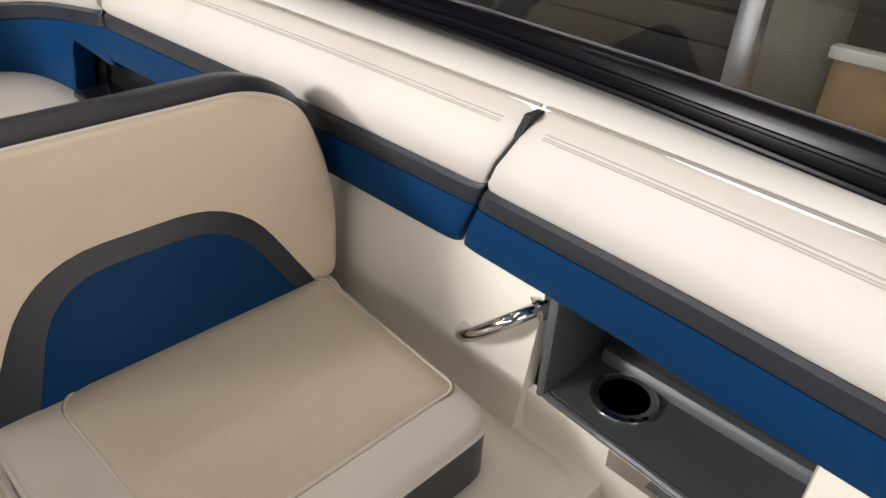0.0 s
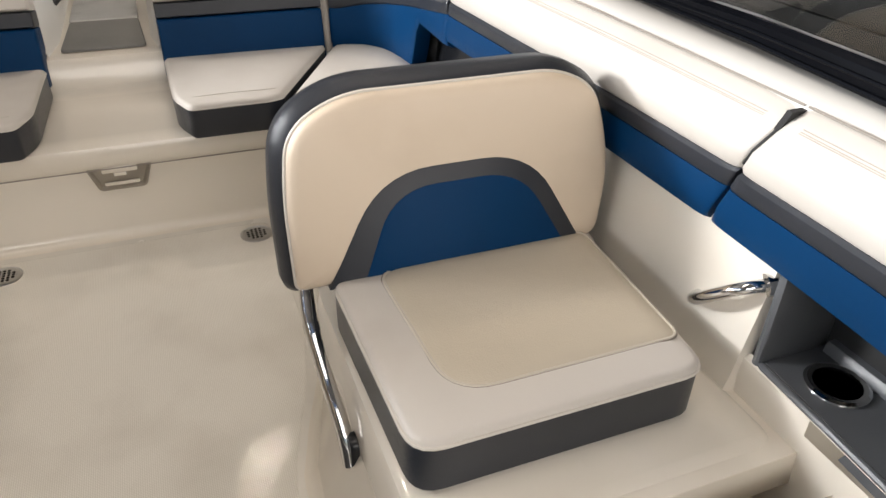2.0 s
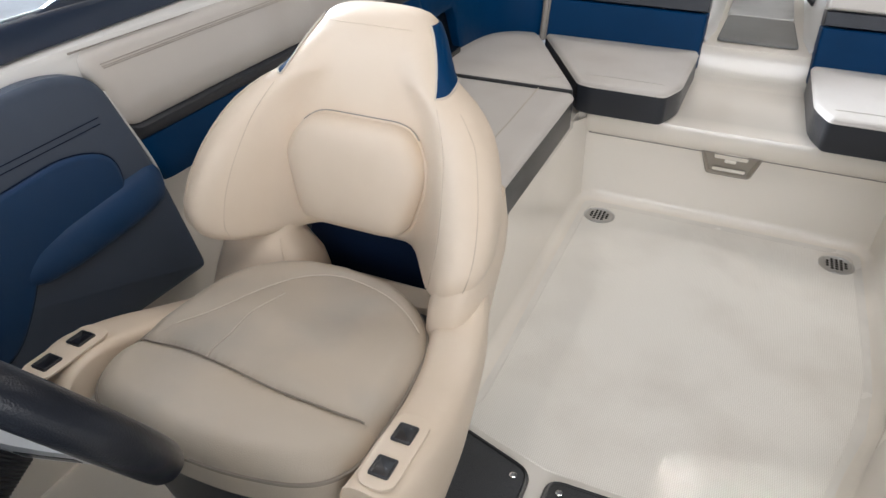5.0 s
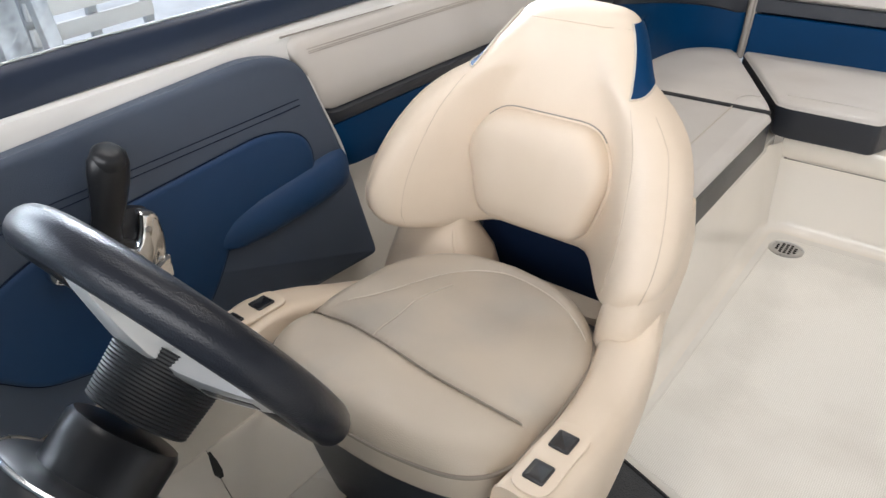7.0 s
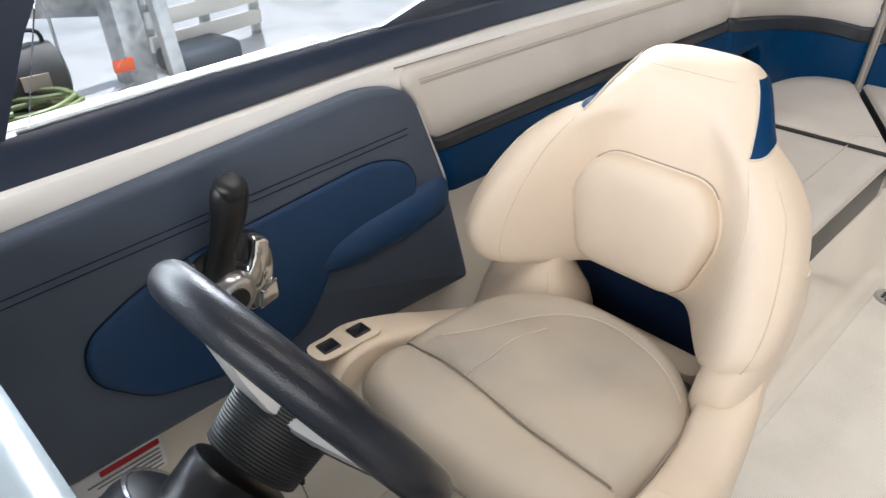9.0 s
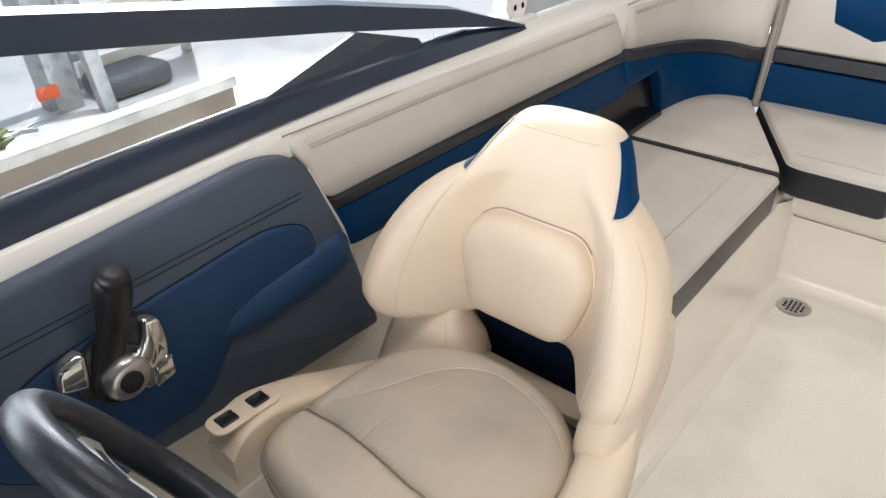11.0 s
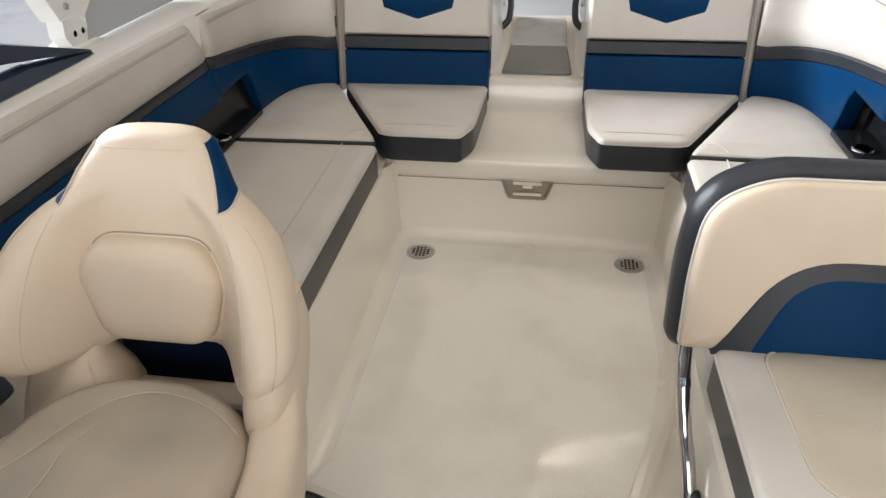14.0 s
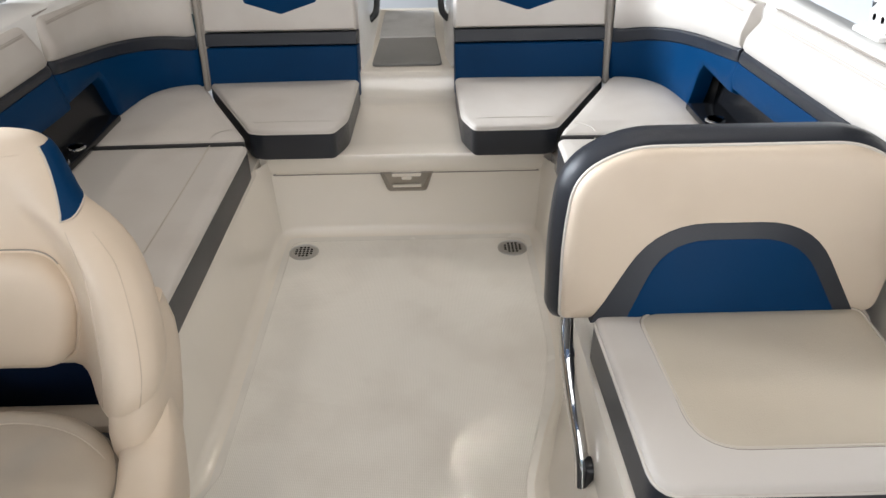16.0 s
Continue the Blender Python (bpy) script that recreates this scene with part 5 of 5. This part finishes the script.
# ---------------------------------------------------------------- windscreen
def windscreen(sg):
    x = 0.945 if sg < 0 else 1.074
    # one rail finish on both sides; the starboard colour has haze put in
    rail = HAZERAIL if sg < 0 else BLACKRAIL
    t = thing("windscreen", (sg * x, -1.4, 0.76), "dark framed side windscreen on the gunwale", "windscreen", "windscreen wings")
    def P(y, z, dx=0.0):
        taper = (0.045 * max(0, (-y - 1.1)) if sg < 0 else 0.07 * max(0, (-y - 1.0)))
        return (sg * (x - taper + dx - 0.10 * max(0, z - 0.78)), y, z if sg < 0 else z - 0.016)
    low = [(-2.4, 0.742), (-1.83, 0.748), (-1.6, 0.757), (-1.35, 0.765), (-1.06, 0.768), (-0.80, 0.768), (-0.60, 0.768)]
    high = [0.05, 0.05, 0.05, 0.045, 0.042, 0.035, 0.004]
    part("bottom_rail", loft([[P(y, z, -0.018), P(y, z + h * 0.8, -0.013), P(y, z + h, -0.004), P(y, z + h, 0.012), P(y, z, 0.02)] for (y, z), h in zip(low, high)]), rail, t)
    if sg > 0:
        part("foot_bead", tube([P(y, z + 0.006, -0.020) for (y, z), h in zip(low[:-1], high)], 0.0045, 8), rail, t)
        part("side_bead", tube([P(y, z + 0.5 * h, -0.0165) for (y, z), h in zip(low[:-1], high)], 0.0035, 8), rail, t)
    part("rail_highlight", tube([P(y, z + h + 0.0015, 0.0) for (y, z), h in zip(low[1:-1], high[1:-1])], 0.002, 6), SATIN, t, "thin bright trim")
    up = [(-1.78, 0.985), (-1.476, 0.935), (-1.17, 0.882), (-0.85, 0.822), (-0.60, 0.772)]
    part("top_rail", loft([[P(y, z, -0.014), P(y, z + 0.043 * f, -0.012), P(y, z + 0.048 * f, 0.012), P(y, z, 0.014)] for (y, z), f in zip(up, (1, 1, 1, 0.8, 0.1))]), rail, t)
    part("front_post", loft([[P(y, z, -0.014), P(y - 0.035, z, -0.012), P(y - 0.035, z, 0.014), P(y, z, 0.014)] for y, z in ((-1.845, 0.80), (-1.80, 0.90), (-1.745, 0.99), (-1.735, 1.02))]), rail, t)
    if sg < 0:
        part("corner_plate", loft([[P(y, z, -0.006) for y, z in ((-1.37, 0.795), (-1.11, 0.868), (-0.95, 0.822), (-0.93, 0.80))], [P(y, z, 0.006) for y, z in ((-1.37, 0.795), (-1.11, 0.868), (-0.95, 0.822), (-0.93, 0.80))]]), rail, t, "dark opaque corner plate")
    g = part("pane", loft([[P(y, z, d) for y, z in ((-1.82, 0.79), (-1.76, 0.985), (-1.476, 0.94), (-1.17, 0.885), (-0.9, 0.83), (-0.9, 0.80), (-1.35, 0.805))] for d in (-0.002, 0.003)]), GLASS, t)
    g.visible_shadow = False
    fw = part("pane", loft([[P(y, z, d) for y, z in ((-2.4, 0.785), (-2.4, 1.02), (-1.80, 0.995), (-1.85, 0.79))] for d in (-0.002, 0.003)]), GLASS, t)
    fw.visible_shadow = False
    return t


windscreen(-1)
windscreen(1)


# tower feet on the gunwales
def tower_leg(sg):
    x = 0.985
    t = thing("tower_leg", (sg * x, -0.5, 0.77), "white and grey folding tower leg on a bolted gunwale bracket", "tower leg", "tower legs")
    part("foot", box(min(sg * (x - 0.02), sg * (x + 0.06)), max(sg * (x - 0.02), sg * (x + 0.06)), -0.60, -0.50, 0.764, 0.776, 0.004), WHITEPAINT, t)
    part("bracket", loft([[(sg * xx, y, z) for y, z in ((-0.585, 0.772), (-0.535, 0.772), (-0.52, 0.81), (-0.545, 0.835), (-0.60, 0.835), (-0.605, 0.80))] for xx in (x - 0.004, x + 0.035)]), WHITEPAINT, t)
    part("cover", loft([[(sg * (xx + 0.22 * (z - 0.8)), y, z) for y, z in ((-0.60, 0.832), (-0.52, 0.826), (-0.46, 0.86), (-0.44, 0.98), (-0.46, 1.04), (-0.58, 1.04), (-0.63, 1.0), (-0.625, 0.92))] for xx in (x - 0.008, x + 0.04)]), WHITEPAINT, t, "white hinge cover")
    for y, z in ((-0.57, 0.80), (-0.54, 0.80), (-0.575, 0.86)):
        part("bolt", turned([(0.007, 0.0), (0.007, 0.006), (0.002, 0.008)], axes((sg * (x - 0.004 - 0.004 * (z > 0.85)), y, z), (0, 1, 0), (0, 0, 1 if sg < 0 else -1)) @ Matrix.Diagonal((1, 1, -1, 1)), 8), SATIN, t)
    part("leg", loft([[(sg * (xx + 0.22 * (z - 0.8)), y, z) for y, z in ((-0.535, 0.772), (-0.12, 0.772), (0.16, 0.98), (0.12, 1.04), (-0.40, 1.04), (-0.44, 1.0), (-0.47, 0.87))] for xx in (x + 0.002, x + 0.03)]), GREYPAINT, t, "light grey painted leg plate")
    return t


tower_leg(-1)
tower_leg(1)


# ---------------------------------------------------------------- shed round the boat
G = -1.15
CAPPING = material("scuffed_white_paint", (0.50, 0.50, 0.48), 0.5, mottle=0.25, mscale=9)
DRUMBLACK = material("matt_black_drum", (0.008, 0.009, 0.011), 0.6, mottle=0.15, spec=0.3)
bm = bmesh.new()
vs = [bm.verts.new(p) for p in ((-60, -60, G), (60, -60, G), (60, 60, G), (-60, 60, G))]
bm.faces.new(vs)
structure("ground", bm, CONCRETE, "damp grey concrete floor of the boat shed and yard", "ground")
W0, W1, S0, S1, H = -6.5, 7.0, -7.5, 9.0, 5.0
structure("wall_port_side", box(W1, W1 + 0.15, S0, S1, G, H), SHEDWALL, "dark steel shed wall beyond the port side", "wall")
structure("wall_stern", box(W0, W1, S1, S1 + 0.15, G, H), SHEDWALL, "dark steel shed wall behind the stern", "wall")
structure("wall_bow_left", box(W0, -3.0, S0 - 0.15, S0, G, H), SHEDWALL, "dark steel shed wall ahead of the bow", "wall")
structure("wall_bow_right", box(4.0, W1, S0 - 0.15, S0, G, H), SHEDWALL, "dark steel shed wall ahead of the bow", "wall")
structure("ceiling", box(W0, W1, S0, S1, H, H + 0.1), SHEDWALL, "dark steel shed roof", "ceiling")
for y in (S0, 8.6):
    structure("shed_post", box(W0, W0 + 0.25, y, y + 0.25, G, H, 0.01), GALV, "galvanised steel post of the open shed side", "post")


# long low barrier of brown boards with a pale capping along the starboard side
nb = thing("board_barrier", (-2.23, -2.7, G), "weathered brown board barrier with a scuffed white capping rail", "barrier")
def cap_z(y):
    return 0.360 + 0.044 * (y + 1.3)
for k in range(5):
    f0, f1 = k / 5, (k + 1) / 5
    part("board", loft([[(x, y, G + f * (cap_z(y) - 0.03 - G) + g) for x, f, g in ((-2.20, f0, 0.003), (-2.20, f1, -0.003), (-2.245, f1, -0.003), (-2.245, f0, 0.003))] for y in (-5.0, -2.4, -0.55)]), TIMBER, nb, "weathered brown board")
part("capping", loft([[(x, y, cap_z(y) + z) for x, z in ((-2.19, -0.034), (-2.188, -0.004), (-2.194, 0.002), (-2.25, 0.002), (-2.256, -0.004), (-2.256, -0.034))] for y in (-5.0, -2.4, -0.54)]), CAPPING, nb, "scuffed white capping rail")

# things on the concrete beyond
DX, DY = -6.75, -0.36
dr = thing("hose_drum", (DX, DY, G), "black drum with a carry handle, beside a coiled green hose", "drum")
dm = axes((DX, DY, G + 0.285), (1, 0, 0), (0, 0, 1))
part("barrel", turned([(0.22, -0.28), (0.275, -0.25), (0.285, -0.1), (0.275, 0.0), (0.285, 0.1), (0.275, 0.25), (0.22, 0.28)], dm, 28), DRUMBLACK, dr)
part("drum_label", box(DX + 0.268, DX + 0.287, DY - 0.12, DY + 0.1, G + 0.26, G + 0.38), TIMBER, dr, "faded brown label")
part("carry_handle", tube(smooth_path([(DX, DY - 0.2, G + 0.5), (DX, DY - 0.16, G + 0.66), (DX, DY + 0.16, G + 0.66), (DX, DY + 0.2, G + 0.5)]), 0.018), DRUMBLACK, dr)
ho = thing("garden_hose", (-6.3, -0.6, G), "loosely coiled green and yellow hose on the concrete", "hose")
coil = [(-6.25 + (0.24 + 0.06 * math.sin(5.3 * k)) * math.cos(0.42 * k), -0.60 + (0.42 + 0.09 * math.sin(3.1 * k)) * math.sin(0.42 * k), G + 0.03 + 0.014 * (k // 5)) for k in range(90)]
part("coil", tube(smooth_path(coil, 2), 0.022, 6), YELLOW, ho)
tr = thing("boat_trailer", (-7.3, 0.6, G), "galvanised boat trailer with a beam, post and marker lamp", "trailer")
part("beam", placed(box(-0.06, 0.06, -1.6, 0.9, -0.09, 0.09, 0.01), pose(-7.2, -0.2, -0.38, -9, 0, 8)), GALV, tr)
part("post", placed(box(-0.14, 0.14, -0.13, 0.13, 0, 2.2, 0.01), pose(-6.9, 0.62, G, 3, 0, 8)), GALV, tr)
part("post", placed(box(-0.05, 0.05, -0.07, 0.07, 0, 2.2, 0.01), pose(-6.5, 0.86, G, 6, 0, 8)), GALV, tr)
part("marker_lamp", box(-6.76, -6.72, 0.36, 0.56, G + 0.16, G + 0.28, 0.02), ORANGE, tr, "orange marker lens")
part("stand_rod", tube([(-6.9, 0.0, G), (-7.4, 0.1, 0.7)], 0.015), GALV, tr)
part("stand_foot", tube([(-6.5, -0.1, G + 0.02), (-6.7, 0.5, G + 0.05)], 0.015), GALV, tr)
part("stand_foot", tube([(-6.5, 0.2, G + 0.02), (-6.8, -0.3, G + 0.05)], 0.015), GALV, tr)
ct = thing("slatted_crate", (-7.6, 1.6, G), "white slatted crate stacked behind the trailer", "crate")
for k in range(8):
    part("slat", placed(box(-0.03, 0.03, -0.75, 0.75, 0, 0.16, 0.008), pose(-7.4, 1.7, G + 0.12 + 0.24 * k, 0, 0, 12)), WHITEPAINT, ct)
for y in (1.0, 1.7, 2.4):
    part("upright", placed(box(-0.04, 0.04, -0.05, 0.05, 0, 2.3, 0.008), pose(-7.47 - 0.2 * (y - 1.7), y, G)), GREYPAINT, ct)
TARP = material("blue_grey_tarpaulin", (0.05, 0.065, 0.085), 0.6, grain=0.8, scale=25)
bg = thing("dark_tarpaulin_bundle", (-6.9, 1.7, G), "dark blue tarpaulin bundle on the ground by the crate", "tarpaulin")
part("bundle", placed(box(-0.25, 0.25, -0.38, 0.38, 0, 0.24, 0.09, 4), pose(-6.9, 1.3, G, 0, 0, 10)), TARP, bg)

# port side of the shed: racking, sheet timber and a trailer frame
rk = thing("storage_rack", (3.6, -0.9, G), "aluminium upright with a bolted arm against grey sheet panels", "rack")
part("upright", box(3.2, 3.28, -0.62, -0.52, G, 0.62, 0.006), SATIN, rk)
part("arm", box(3.16, 3.22, -0.56, 0.7, 0.54, 0.64, 0.005), SATIN, rk)
for y in (-0.45, -0.3, 0.0):
    part("bolt", turned([(0.014, 0), (0.014, 0.01), (0.004, 0.014)], axes((3.159, y, 0.59), (0, 1, 0), (0, 0, 1)) @ Matrix.Diagonal((1, 1, -1, 1)), 8), GALV, rk)
pn = thing("sheet_panel", (3.9, -0.55, G), "olive grey sheet panel leaning in the shed", "panel")
part("sheet", box(3.9, 3.95, -0.74, -0.36, G, 1.6, 0.006), material("olive_grey_board", (0.12, 0.11, 0.085), 0.6, mottle=0.12), pn)
# near-black stands in for the dim interior beyond the port glass
PLANKS = material("shaded_weathered_planks", (0.008, 0.007, 0.006), 0.7, grain=0.5, scale=90, mottle=0.2)
pl = thing("timber_stack", (4.2, 0.6, G), "stack of weathered planks in the shed, near-black for the dim interior", "timber")
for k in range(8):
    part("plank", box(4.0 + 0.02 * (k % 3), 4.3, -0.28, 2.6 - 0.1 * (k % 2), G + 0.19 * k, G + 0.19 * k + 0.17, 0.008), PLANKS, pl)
pw = thing("plywood_sheet", (3.78, -1.9, G), "pale plywood sheet with a white metal edge", "plywood")
part("sheet", box(3.78, 3.81, -3.0, -0.76, G, 0.13, 0.003), material("pale_plywood", (0.42, 0.27, 0.14), 0.6, grain=0.3, scale=60, mottle=0.12, mscale=6), pw)
part("edge", box(3.74, 3.82, -3.0, -0.74, 0.132, 0.19, 0.01), WHITEPAINT, pw, "white metal edge")
sh = thing("stern_side_boat", (-0.6, 6.5, G), "teal hull of a boat behind the stern", "boat")
part("hull", loft([[(x, 6.0 + 0.3 * abs(z), z) for x in (-3.0, -1.0, 0.6, 2.0)] for z in (-1.0, -0.6, -0.3, -0.15)], ring_closed=False), TEAL, sh)
